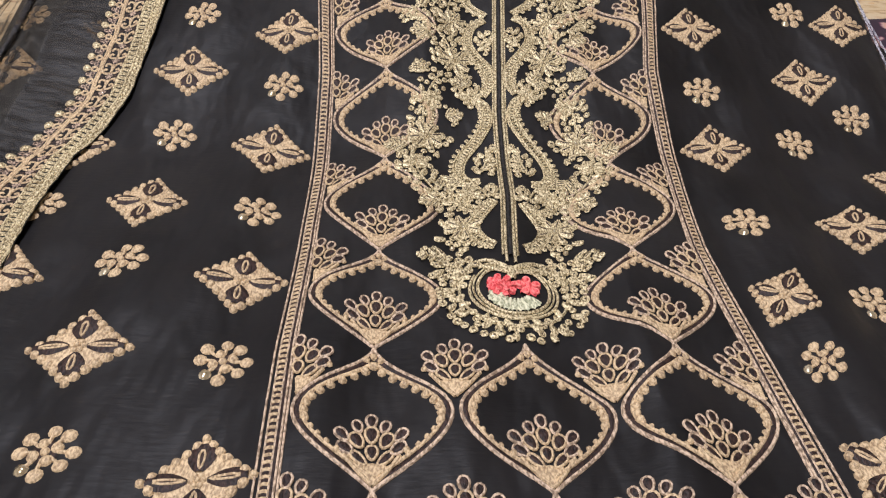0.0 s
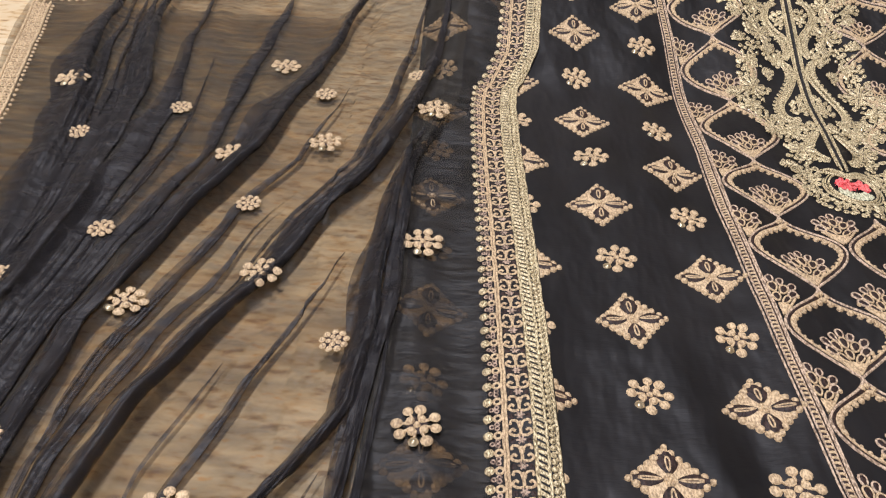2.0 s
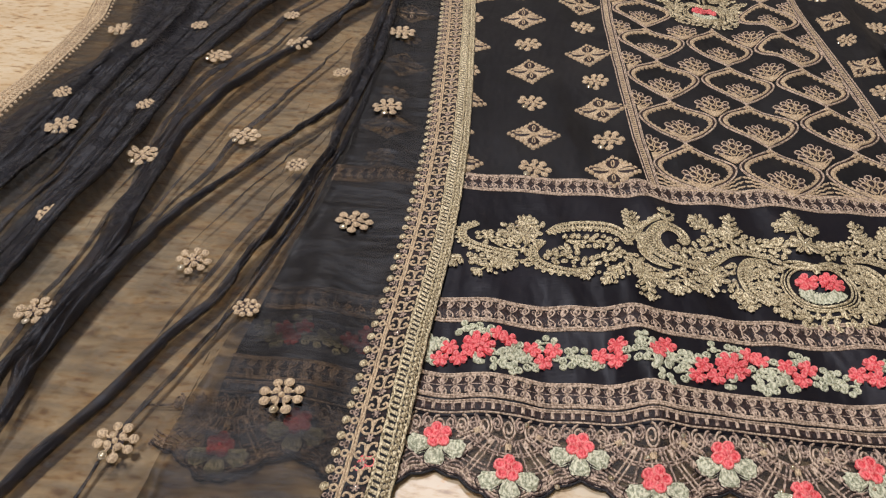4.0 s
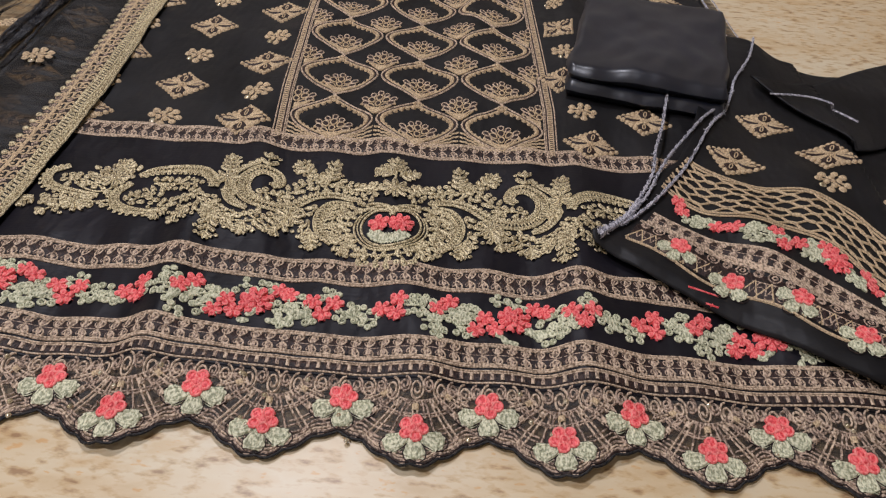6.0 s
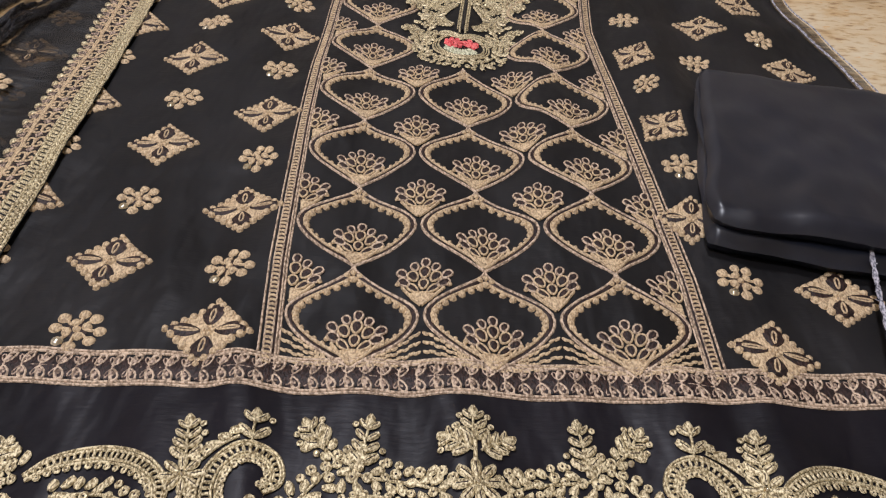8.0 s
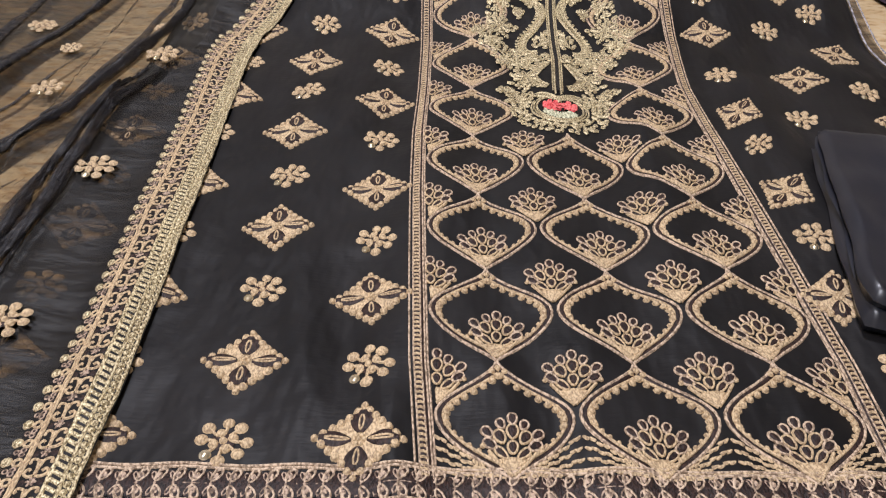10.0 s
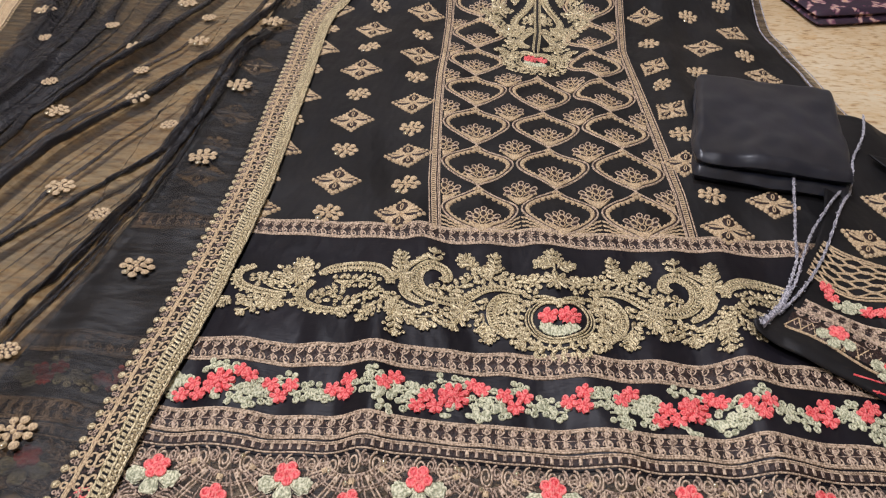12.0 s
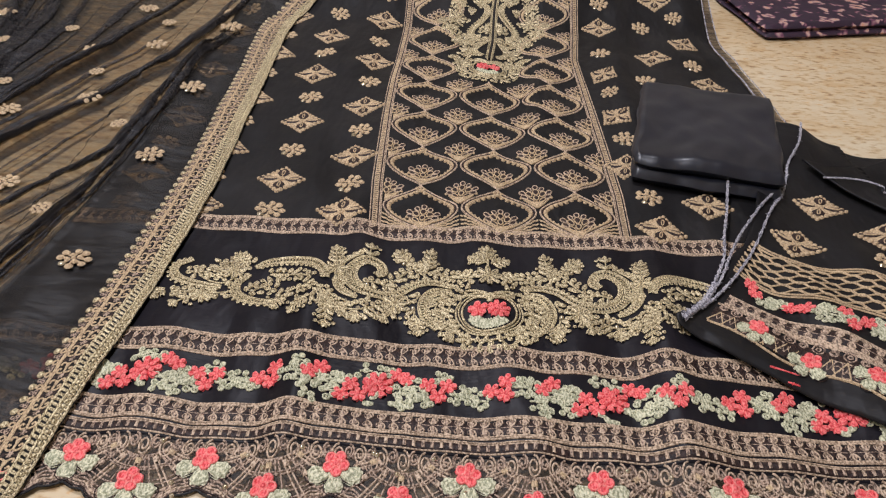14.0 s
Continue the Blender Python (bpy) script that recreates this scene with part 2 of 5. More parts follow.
def mesh_of(name, verts, faces, mats, index=None, flat=False):
    me = bpy.data.meshes.new(name)
    me.from_pydata(verts, [], faces)
    for m in mats:
        me.materials.append(m)
    if index is not None:
        me.polygons.foreach_set("material_index", index)
    me.polygons.foreach_set("use_smooth", [not flat] * len(faces))
    me.update()
    return me


def thing(name, label, category, group="", kind=""):
    return tagged(new(name), label, category, group, kind)


def stitched(name, geo, parent, place=None, on=shirt_z, label="", lift=0.0006):
    """Lays a stitched pattern on a cloth and links it as one part of its thing."""
    p = np.array(geo.v)
    x, y = (p[:, 0], p[:, 1]) if place is None else place(p[:, 0], p[:, 1])
    z = on(x, y) + p[:, 2] + lift
    verts = np.stack([x, y, z], 1)
    cuts = [(0, "")] + geo.marks + [(len(geo.f), "")]
    runs = [(a[1], a[0], b[0]) for a, b in zip(cuts, cuts[1:]) if b[0] > a[0]]
    ground = [i for nm, a, b in runs if nm == "" for i in range(a, b)]
    base = mesh_part(name, verts, geo, ground, parent)
    for nm, a, b in runs:
        if nm:
            mesh_part(nm, verts, geo, list(range(a, b)), base)
    return tagged(base, label)


def mesh_part(name, verts, geo, pick, parent):
    """One mesh object from some of a pattern's faces."""
    ids, back = np.unique(np.concatenate([np.array(geo.f[i]) for i in pick]), return_inverse=True)
    faces, k = [], 0
    for i in pick:
        n = len(geo.f[i])
        faces.append(back[k : k + n].tolist())
        k += n
    used = sorted({geo.m[i] for i in pick})
    ob = new(name, mesh_of(name, verts[ids].tolist(), faces, [MATS[i] for i in used], [used.index(geo.m[i]) for i in pick]))
    ob.parent = parent
    return ob


def at(x, y, ang=0.0, sx=1.0, sy=None):
    sy = sx if sy is None else sy
    c, s = math.cos(ang), math.sin(ang)
    return lambda u, v: (x + u * sx * c - v * sy * s, y + u * sx * s + v * sy * c)


def sheet(name, xs, ys, place, on, mat, parent, keep=None, thick=0.0008, label="", kind=""):
    """A cloth on a grid of (u, v); place gives the spot, on the height, keep which cells stay."""
    uu, vv = np.meshgrid(xs, ys)
    x, y = place(uu.ravel(), vv.ravel())
    z = on(x, y)
    nx, ny = len(xs), len(ys)
    i, j = np.meshgrid(np.arange(nx - 1), np.arange(ny - 1))
    a = (j * nx + i).ravel()
    quads = np.stack([a, a + 1, a + nx + 1, a + nx], 1)
    if keep is not None:
        ok = keep(x, y)
        quads = quads[ok[quads].all(1)]
    ob = new(name, mesh_of(name, np.stack([x, y, z], 1).tolist(), quads.tolist(), [mat]))
    if thick:
        mod = ob.modifiers.new("thickness", "SOLIDIFY")
        mod.thickness, mod.offset = thick, -1
    ob.parent = parent
    return tagged(ob, label, kind=kind)


def same(u, v):
    return u, v


def bez(points, n):
    """A smooth curve through a few points."""
    p = [Vector(q) for q in points]
    p = [2 * p[0] - p[1]] + p + [2 * p[-1] - p[-2]]
    out = []
    for i in range(1, len(p) - 2):
        for k in range(n):
            t = k / n
            a, b, c, d = p[i - 1], p[i], p[i + 1], p[i + 2]
            q = 0.5 * (2 * b + (c - a) * t + (2 * a - 5 * b + 4 * c - d) * t * t + (3 * b - a - 3 * c + d) * t ** 3)
            out.append((q[0], q[1]))
    out.append(tuple(p[-2])[:2])
    return out


def offset(pts, d):
    out = []
    for i, (x, y) in enumerate(pts):
        a, b = pts[max(i - 1, 0)], pts[min(i + 1, len(pts) - 1)]
        dx, dy = b[0] - a[0], b[1] - a[1]
        k = math.hypot(dx, dy) or 1.0
        q = d[i] if isinstance(d, list) else d
        out.append((x - dy / k * q, y + dx / k * q))
    return out


# ---- room ----
def slab(name, size, centre, mat, label, category):
    bm = bmesh.new()
    bmesh.ops.create_cube(bm, size=1.0)
    bmesh.ops.scale(bm, vec=size, verts=bm.verts)
    me = bpy.data.meshes.new(name)
    bm.to_mesh(me)
    bm.free()
    me.materials.append(mat)
    ob = new(name, me)
    ob.location = centre
    return tagged(ob, label, category, kind="structure")


def plaster():
    m, nt, b = nodes_of("cream_wall_paint")
    n = noise_node(nt, 4.0, 5.0)
    r = ramp(nt, n.outputs[0], [(0.3, (0.68, 0.66, 0.62)), (0.7, (0.76, 0.74, 0.70))])
    nt.links.new(r.outputs[0], b.inputs["Base Color"])
    b.inputs["Roughness"].default_value = 0.7
    return m


PLASTER = plaster()
slab("floor", (6, 6, 0.1), (0, 0.5, -0.056), floor_material(), "beige polished floor with soft brown streaks", "floor")
slab("ceiling", (6, 6, 0.1), (0, 0.5, 2.8), PLASTER, "plain cream ceiling", "ceiling")
slab("wall_north", (6.4, 0.2, 2.74), (0, 3.6, 1.375), PLASTER, "plain cream wall", "wall")
slab("wall_south", (6.4, 0.2, 2.74), (0, -2.6, 1.375), PLASTER, "plain cream wall", "wall")
slab("wall_east", (0.2, 6.0, 2.74), (3.1, 0.5, 1.375), PLASTER, "plain cream wall", "wall")
slab("wall_west", (0.2, 6.0, 2.74), (-3.1, 0.5, 1.375), PLASTER, "plain cream wall", "wall")


# ---- shirt ----
PANEL_Y = [0.0, 0.14, 0.23, 0.32, 0.41, 0.51, 0.60, 0.70, 0.81, 0.90, 1.10]
PANEL_L = [-0.108, -0.115, -0.1225, -0.1265, -0.130, -0.132, -0.130, -0.130, -0.132, -0.138, -0.146]
PANEL_R = [0.150, 0.148, 0.150, 0.146, 0.141, 0.136, 0.130, 0.139, 0.143, 0.158, 0.18]
ROW_Y = [0.140, 0.2295, 0.321, 0.4115, 0.508, 0.596, 0.704, 0.811, 0.908, 1.004, 1.10]
PITCH = 0.0908


def panel(u, v):
    """Column and row of the trellis to a place on the cloth."""
    y = np.interp(v, np.arange(len(ROW_Y)), ROW_Y)
    l, r = np.interp(y, PANEL_Y, PANEL_L), np.interp(y, PANEL_Y, PANEL_R)
    return l + (r - l) * (u + 1.5) / 3.0, y


HEM_X0, HEM_P = -0.163, 0.1016


def hem_edge(x):
    """The scalloped lower edge: deep lobes at the low flowers, shallow lobes between."""
    q = (x - HEM_X0) / HEM_P
    lobe = np.cos(2 * np.pi * q)
    small = np.abs(np.sin(np.pi * q * 6))
    return -0.2015 - 0.0115 * lobe - 0.0028 * small


def right_edge(y):
    return np.interp(y, [-0.25, 0.05, 0.30, 0.40, 0.7, 1.2], [0.50, 0.47, 0.43, 0.397, 0.371, 0.383])


shirt = thing("shirt", "black chiffon embroidered shirt front laid flat on the floor", "shirt")


def left_edge(y):
    """The side edge under the scarf: the shirt narrows above its hem."""
    return np.interp(y, [-0.25, -0.10, 0.05, 0.20, 0.45, 1.2], [-0.486, -0.479, -0.460, -0.446, -0.436, -0.432])


def shirt_place(u, v):
    return left_edge(v) + (right_edge(v) - left_edge(v)) * u, v


sheet("body_cloth", np.linspace(0, 1, 200), np.linspace(0.137, 1.12, 230), shirt_place, shirt_z, BLACK, shirt, label="black crinkled chiffon")
sheet("hem_panel", np.linspace(0, 1, 240), np.linspace(-0.148, 0.137, 80), shirt_place, shirt_z, ORGANZA, shirt, label="glossy black organza hem panel")


def lace_place(u, v):
    x = -0.482 + 0.98 * u
    return x, -0.148 + (hem_edge(x) + 0.148) * v


sheet("hem_tulle", np.linspace(0, 1, 420), np.linspace(0, 1, 14), lace_place, shirt_z, TULLE, shirt, thick=0, label="sheer black scalloped tulle")

TRIM = Geo()
edge = [(x, float(hem_edge(x))) for x in np.linspace(-0.48, 0.495, 500)]
TRIM.tube(edge, 0.0010, T_CORD)
stitched("scalloped_edge", TRIM, shirt, label="black corded scalloped edge")


def diamond_motif():
    """A filled lozenge with a scalloped edge, round eyes above and below and slim slits at the sides."""
    g = Geo()
    a, b = 0.0288, 0.0268
    pts = []
    for i in range(56):
        t = 2 * math.pi * i / 56
        c, q = math.cos(t), math.sin(t)
        r = (abs(c / a) ** 0.98 + abs(q / b) ** 0.98) ** (-1 / 0.98) * (0.97 + 0.06 * math.cos(12 * t))
        pts.append((r * c, r * q))
    g.plate(pts, T_TAN, 0.0010)
    for qx in (-1, 1):
        for qy in (-1, 1):
            for t in np.linspace(0.14, 0.86, 5):
                g.piece("edge_coil")
                g.bead(qx * a * (0.95 - 0.22 * t * (1 - t)) * (1 - t), qy * b * (0.95 - 0.22 * t * (1 - t)) * t, 0.0033, T_TAN, 0.7, 8)
    g.piece("")
    g.z = 0.0010
    for k in range(6):
        g.bead(0.0030 * math.cos(k * 1.047), 0.0030 * math.sin(k * 1.047), 0.0020, T_TAN, 0.9)
    g.bead(0, 0, 0.002, T_TAN, 1.4)
    for k in range(4):
        ang = k * math.pi / 2
        c, q = math.cos(ang), math.sin(ang)
        g.piece("lozenge_point")
        g.z = 0.0013
        if k % 2:
            g.leaf(0.0050 * c, 0.0050 * q, 0.0165, 0.0150, ang, T_SHADE, 0.0010, 0.3)
            g.z = 0.0020
            g.loop(0.0066 * c, 0.0066 * q, 0.0110, 0.0040, ang, 0.0007, T_TAN, 9)
        else:
            g.leaf(0.0050 * c, 0.0050 * q, 0.0205, 0.0112, ang, T_SHADE, 0.0010, 0.2)
            g.z = 0.0020
            g.loop(0.0060 * c, 0.0060 * q, 0.0160, 0.0030, ang, 0.0007, T_TAN, 9)
        g.z = 0.0
        d = a if k % 2 == 0 else b
        g.bead(d * 0.97 * c, d * 0.97 * q, 0.0027, T_TAN, 0.8)
    return g


def floret_motif():
    """A flat flower of round coils: eight on thin stems about a close heart."""
    g = Geo()
    g.bead(0, 0, 0.0072, T_SHADE, 0.05, 10)
    g.bead(0, 0, 0.0029, T_TAN, 0.75, 8)
    for k in range(4):
        ang = k * math.pi / 2 + 0.39
        g.piece("inner_coil")
        g.bead(0.0056 * math.cos(ang), 0.0056 * math.sin(ang), 0.0034, T_TAN, 0.6, 8)
    for k in range(8):
        ang = k * math.pi / 4 + (0.06 if k % 2 else -0.05)
        c, q = math.cos(ang), math.sin(ang)
        r = 0.0128 + (0.0008 if k % 3 == 0 else 0.0)
        g.piece("petal")
        g.tube([(0.0045 * c, 0.0045 * q), (r * c, r * q)], 0.0010, T_TAN)
        g.bead(r * c, r * q, 0.0040 + 0.0003 * math.sin(2.3 * k), T_SEQ if k == 5 else T_TAN, 0.40, 10)
    return g


def rosette_motif():
    """A small round cluster of touching coils."""
    g = Geo()
    g.bead(0, 0, 0.0088, T_SHADE, 0.05, 10)
    for n, r, q in ((9, 0.0088, 0.0029), (5, 0.0042, 0.0026)):
        for k in range(n):
            a = 2 * math.pi * k / n + r * 40
            g.piece("coil")
            g.bead(r * math.cos(a), r * math.sin(a), q, T_TAN, 0.5, 8)
    g.piece("")
    g.bead(0, 0, 0.0024, T_TAN, 0.6)
    return g


DIAMOND, FLORET, ROSETTE = diamond_motif(), floret_motif(), rosette_motif()
rng = random.Random(4)
ROWS_D = [0.229, 0.368, 0.508, 0.652, 0.805, 0.942]
ROWS_F = [0.167, 0.297, 0.439, 0.585, 0.735, 0.875]
ROWS_DB = [0.168, 0.290, 0.423, 0.570, 0.720, 0.857, 1.0]
ROWS_FB = [0.227, 0.356, 0.501, 0.645, 0.791, 0.93]


def column(x, rows_d, rows_f, lean=1.0, squeeze=1.0, turn=0.0):
    for name, geo, rows in (("diamond_motif", DIAMOND, rows_d), ("floret_motif", FLORET, rows_f)):
        for k, y in enumerate(rows):
            q = lean * float(np.interp(y, [0.2, 0.36, 0.51, 1.0], [0, -0.004, -0.013, -0.013]))
            sq = squeeze * rng.uniform(0.95, 1.04)
            stitched(name, geo, shirt, at(x + q + 0.001 + rng.uniform(-0.0015, 0.0015), y - 0.003, turn + rng.uniform(-0.10, 0.10), sq, rng.uniform(0.95, 1.03)))


column(-0.242, ROWS_D, ROWS_F)
column(-0.163, ROWS_DB, ROWS_FB)
column(-0.325, ROWS_DB, ROWS_FB, 0.3)
column(-0.405, ROWS_D, ROWS_F, 0.3)
# beyond the panel the cloth lies in soft folds, so that some motifs look pinched
for name, geo, spots in (
    ("diamond_motif", DIAMOND, ((0.195, 0.163, 0.95, -0.25), (0.174, 0.294, 0.85, -0.2), (0.179, 0.420, 0.78, -0.75), (0.176, 0.549, 0.72, -0.6), (0.187, 0.722, 0.95, -0.05),
                                (0.200, 0.869, 0.95, 0.0), (0.258, 0.216, 0.98, -0.2), (0.263, 0.625, 0.95, -0.3), (0.290, 0.807, 0.95, -0.05), (0.320, 0.676, 0.85, -0.5),
                                (0.333, 0.535, 0.9, -0.2), (0.345, 0.875, 0.9, -0.2))),
    ("floret_motif", FLORET, ((0.192, 0.227, 0.95, 0.1), (0.182, 0.361, 0.92, 0.3), (0.178, 0.494, 0.72, -0.6), (0.180, 0.628, 0.95, 0.2), (0.192, 0.791, 0.95, 0.1),
                              (0.260, 0.735, 0.92, 0.2), (0.240, 0.550, 0.9, 0.1), (0.302, 0.896, 0.95, 0.3), (0.317, 0.760, 0.85, 0.1), (0.320, 0.596, 0.85, 0.2))),
):
    for x, y, narrow, turn in spots:
        stitched(name, geo, shirt, at(x, y, turn, narrow, 1.0))


# -- trellis of the middle panel --
def ogee_half(s):
    return 0.475 * (math.sin(math.pi * s) ** (1.12 if s < 0.5 else 1.75) if 0 < s < 1 else 0.0)


def ogee():
    """Outline in panel units: one column wide and one row high; heights stay in metres."""
    outer = []
    n = 20
    for i in range(n + 1):
        s = i / n
        outer.append((ogee_half(s), s))
    return outer


OUTLINE = ogee()
COL_W = 0.0885


def ogee_part(c, k):
    """One trellis cell: a twisted outline, a dark gap and a beaded inner line."""
    g = Geo()
    for side in (-1, 1):
        pts = [(side * w * COL_W, s * PITCH) for w, s in OUTLINE]
        g.tube([(x - side * 0.0022, y) for x, y in pts[1:-1]], 0.0022, T_SHADE, False, 0.12)
        g.tube(pts, 0.0011, T_PALE)
        inner = [(side * max(w - 0.052, 0.0) * COL_W, (0.5 + (s - 0.5) * 0.93) * PITCH) for w, s in OUTLINE if w > 0.045]
        g.tube(inner, 0.0011, T_TAN)
        for i in range(1, len(inner)):
            x, y = inner[i]
            low = i < 8
            g.bead(x - side * (0.0008 if low else 0.0014), y + (0.0010 if low else -0.0018), 0.0017 if low else 0.0027, T_TAN, 0.8)
    for i in range(3):
        g.bead((i - 1) * 0.0042, 0.925 * PITCH - 0.0026 * abs(i - 1), 0.0026, T_TAN)
    u0 = c

    def place(x, y):
        return panel(u0 + x / COL_W, k + y / PITCH)

    stitched("trellis_cell", g, shirt, place)


def palmette(half=0):
    """An upright fan of open eyes that narrows to a filled foot at the origin."""
    g = Geo()
    rim = [(0.0052, 0.0072), (0.0092, 0.0132), (0.0, 0.0150), (-0.0092, 0.0132), (-0.0052, 0.0072)]
    g.plate([(0.0, 0.0005)] + [(x if x * half >= 0 else 0.12 * x, y) for x, y in rim], T_TAN, 0.0005)
    g.z = 0.0005
    eyes = ((0.0, 0.0425, 0.0088, 0.0076, T_PALE), (0.0076, 0.0385, 0.0078, 0.0068, T_PALE), (0.0160, 0.0322, 0.0094, 0.0076, T_PALE), (0.0, 0.0330, 0.0108, 0.0092, T_TAN),
            (0.0080, 0.0290, 0.0104, 0.0090, T_TAN), (0.0140, 0.0236, 0.0104, 0.0080, T_PALE), (0.0, 0.0212, 0.0092, 0.0080, T_TAN), (0.0070, 0.0172, 0.0112, 0.0062, T_TAN))
    for x, y, l, w, t in eyes:
        for s in ((1, -1) if x else (1,)):
            if half * s * x < 0:
                continue
            a = math.atan2(y - 0.008, s * x * 1.25)
            c, q = math.cos(a), math.sin(a)
            g.piece("eye")
            g.leaf(s * x - 0.40 * l * c, y - 0.40 * l * q, 0.80 * l, 0.74 * w, a, T_SHADE, 0.0008, 0.8)
            g.loop(s * x - 0.5 * l * c, y - 0.5 * l * q, l, w, a, 0.00085, t, 12)
    for s in (-1, 1):
        if half * s < 0:
            continue
        g.piece("")
        g.tube([(0.0, 0.001), (s * 0.0070, 0.0085), (s * 0.0150, 0.0190)], 0.0012, T_TAN)
        g.bead(s * 0.0185, 0.0225, 0.0021, T_TAN)
    return g


PALM = {h: palmette(h) for h in (-1, 0, 1)}
for k in range(0, 10):
    for c in (-1, 0, 1):
        if c == 0 and k >= 4:
            continue
        ogee_part(c, k)
        x, y = panel(c, k + 0.015)
        stitched("palmette", PALM[0], shirt, at(float(x), float(y), rng.uniform(-0.06, 0.06), 0.95, 0.96))
    for c in (-1.5, -0.5, 0.5, 1.5):
        if abs(c) == 0.5 and k >= 4:
            continue
        half = 1 if c == -1.5 else -1 if c == 1.5 else 0
        x, y = panel(c + (0.035 if half > 0 else -0.035 if half < 0 else 0), k + 0.580)
        stitched("palmette", PALM[half], shirt, at(float(x), float(y), rng.uniform(-0.06, 0.06), 0.95, 0.96))

for c in (-1.5, -0.5, 0.5, 1.5):
    for r in range(4):
        zig = Geo()
        for side in (-1, 1):
            if abs(c + 0.4 * side) > 1.5:
                continue
            for i in range(11 - r):
                q = (i + 0.2) / 11
                x, y = panel(c + side * 0.44 * q, 0.02 + (1 - q) * (0.06 + 0.088 * r) + (0.012 if i % 2 else 0.0))
                slope = math.atan2(-(0.06 + 0.088 * r), 0.44)
                zig.leaf(float(x), float(y), 0.0046, 0.0026, slope if side > 0 else math.pi - slope, T_TAN, 0.0010, 0.6)
        stitched("chevron_stitch", zig, shirt)


def ladder_border(name, left, right, n, rung):
    """A narrow border: two lines on each side and rungs between."""
    g = Geo()
    for q in (0.0, 0.14, 0.36, 0.76, 1.0):
        pts = [(a[0] + (b[0] - a[0]) * q, a[1] + (b[1] - a[1]) * q) for a, b in zip(left, right)]
        g.tube(pts, 0.0007, T_PALE)
    mid = [((a[0] + b[0]) / 2, (a[1] + b[1]) / 2) for a, b in zip(left, right)]
    g.tube(mid, 0.42 * abs(right[0][0] - left[0][0]), T_SHADE, False, 0.05)
    m = len(left) - 1
    for i in range(n):
        t = (i + 0.5) / n * m
        k = min(int(t), m - 1)
        a = [left[k][j] + (left[k + 1][j] - left[k][j]) * (t - k) for j in (0, 1)]
        b = [right[k][j] + (right[k + 1][j] - right[k][j]) * (t - k) for j in (0, 1)]
        p = [a[j] + (b[j] - a[j]) * 0.36 for j in (0, 1)]
        q = [a[j] + (b[j] - a[j]) * 0.76 for j in (0, 1)]
        g.tube([p, [(p[j] + q[j]) / 2 + (0.0006 if j else 0) for j in (0, 1)], q], rung, T_TAN)
    return stitched(name, g, shirt)


rows = np.linspace(0, 10, 90)
for l, r in ((-1.5, -1.635), (1.5, 1.635)):
    a = [tuple(float(t) for t in panel(l, v)) for v in rows]
    b = [tuple(float(t) for t in panel(r, v)) for v in rows]
    ladder_border("panel_border", a, b, 230, 0.0011)


# -- borders across the hem --
def leaf_pair_border(y0, y1, x0, x1, step):
    g = Geo()
    xs = np.linspace(x0, x1, 160)
    h = y1 - y0
    for y in (y0, y0 + 0.09 * h, y1 - 0.09 * h, y1):
        g.tube([(x, y + 0.0004 * math.sin(x * 90)) for x in xs], 0.0009, T_PALE)
    g.tube([(x, y0 + 0.5 * h) for x in xs], 0.0006, T_MAUVE)
    g.tube([(x, y0 + 0.5 * h) for x in xs], 0.46 * h, T_SHADE, False, 0.05)
    n = int((x1 - x0) / step)
    for i in range(n):
        x = x0 + (i + 0.5) * step
        for s in (-1, 1):
            g.bead(x, y0 + (0.5 + 0.20 * s) * h, 0.0030, T_MAUVE, 0.25, 8)
            g.loop(x - 0.0012, y0 + (0.5 + 0.05 * s) * h, 0.36 * h, 0.0058, s * 1.1, 0.00095, T_PALE, 9)
            g.loop(x - 0.0012, y0 + (0.5 + 0.06 * s) * h, 0.25 * h, 0.0030, s * 2.0, 0.0007, T_MAUVE, 8)
            g.bead(x + 0.0010, y0 + (0.5 + 0.23 * s) * h, 0.0010, T_PALE, 1.0, 6)
        g.bead(x - 0.0012, y0 + 0.5 * h, 0.0012, T_MAUVE, 0.8, 6)
        g.tube([(x + step / 2, y0 + 0.16 * h), (x + step / 2, y0 + 0.44 * h)], 0.0012, T_CORD, False, 0.25)
        g.tube([(x + step / 2, y0 + 0.56 * h), (x + step / 2, y1 - 0.16 * h)], 0.0012, T_CORD, False, 0.25)
    return g


stitched("leaf_pair_border", leaf_pair_border(0.123, 0.148, -0.448, 0.46, 0.0106), shirt)
stitched("leaf_pair_border", leaf_pair_border(-0.056, -0.031, -0.47, 0.47, 0.0106), shirt)
stitched("leaf_pair_border", leaf_pair_border(-0.131, -0.110, -0.48, 0.49, 0.0106), shirt)


def square_border(y0, y1, x0, x1, step):
    g = Geo()
    xs = np.linspace(x0, x1, 160)
    g.tube([(x, 0.5 * (y0 + y1)) for x in xs], 0.5 * (y1 - y0), T_SHADE, False, 0.05)
    for y in (y0, y1, y1 - 0.0018):
        g.tube([(x, y) for x in xs], 0.0007, T_PALE)
    for i in range(int((x1 - x0) / step)):
        x = x0 + (i + 0.5) * step
        g.tube([(x, y0 + 0.0020), (x, y1 - 0.0028)], 0.0017, T_MAUVE if i % 3 else T_PALE, False, 0.6)
    return g


stitched("square_border", square_border(-0.1445, -0.1345, -0.48, 0.49, 0.0074), shirt)


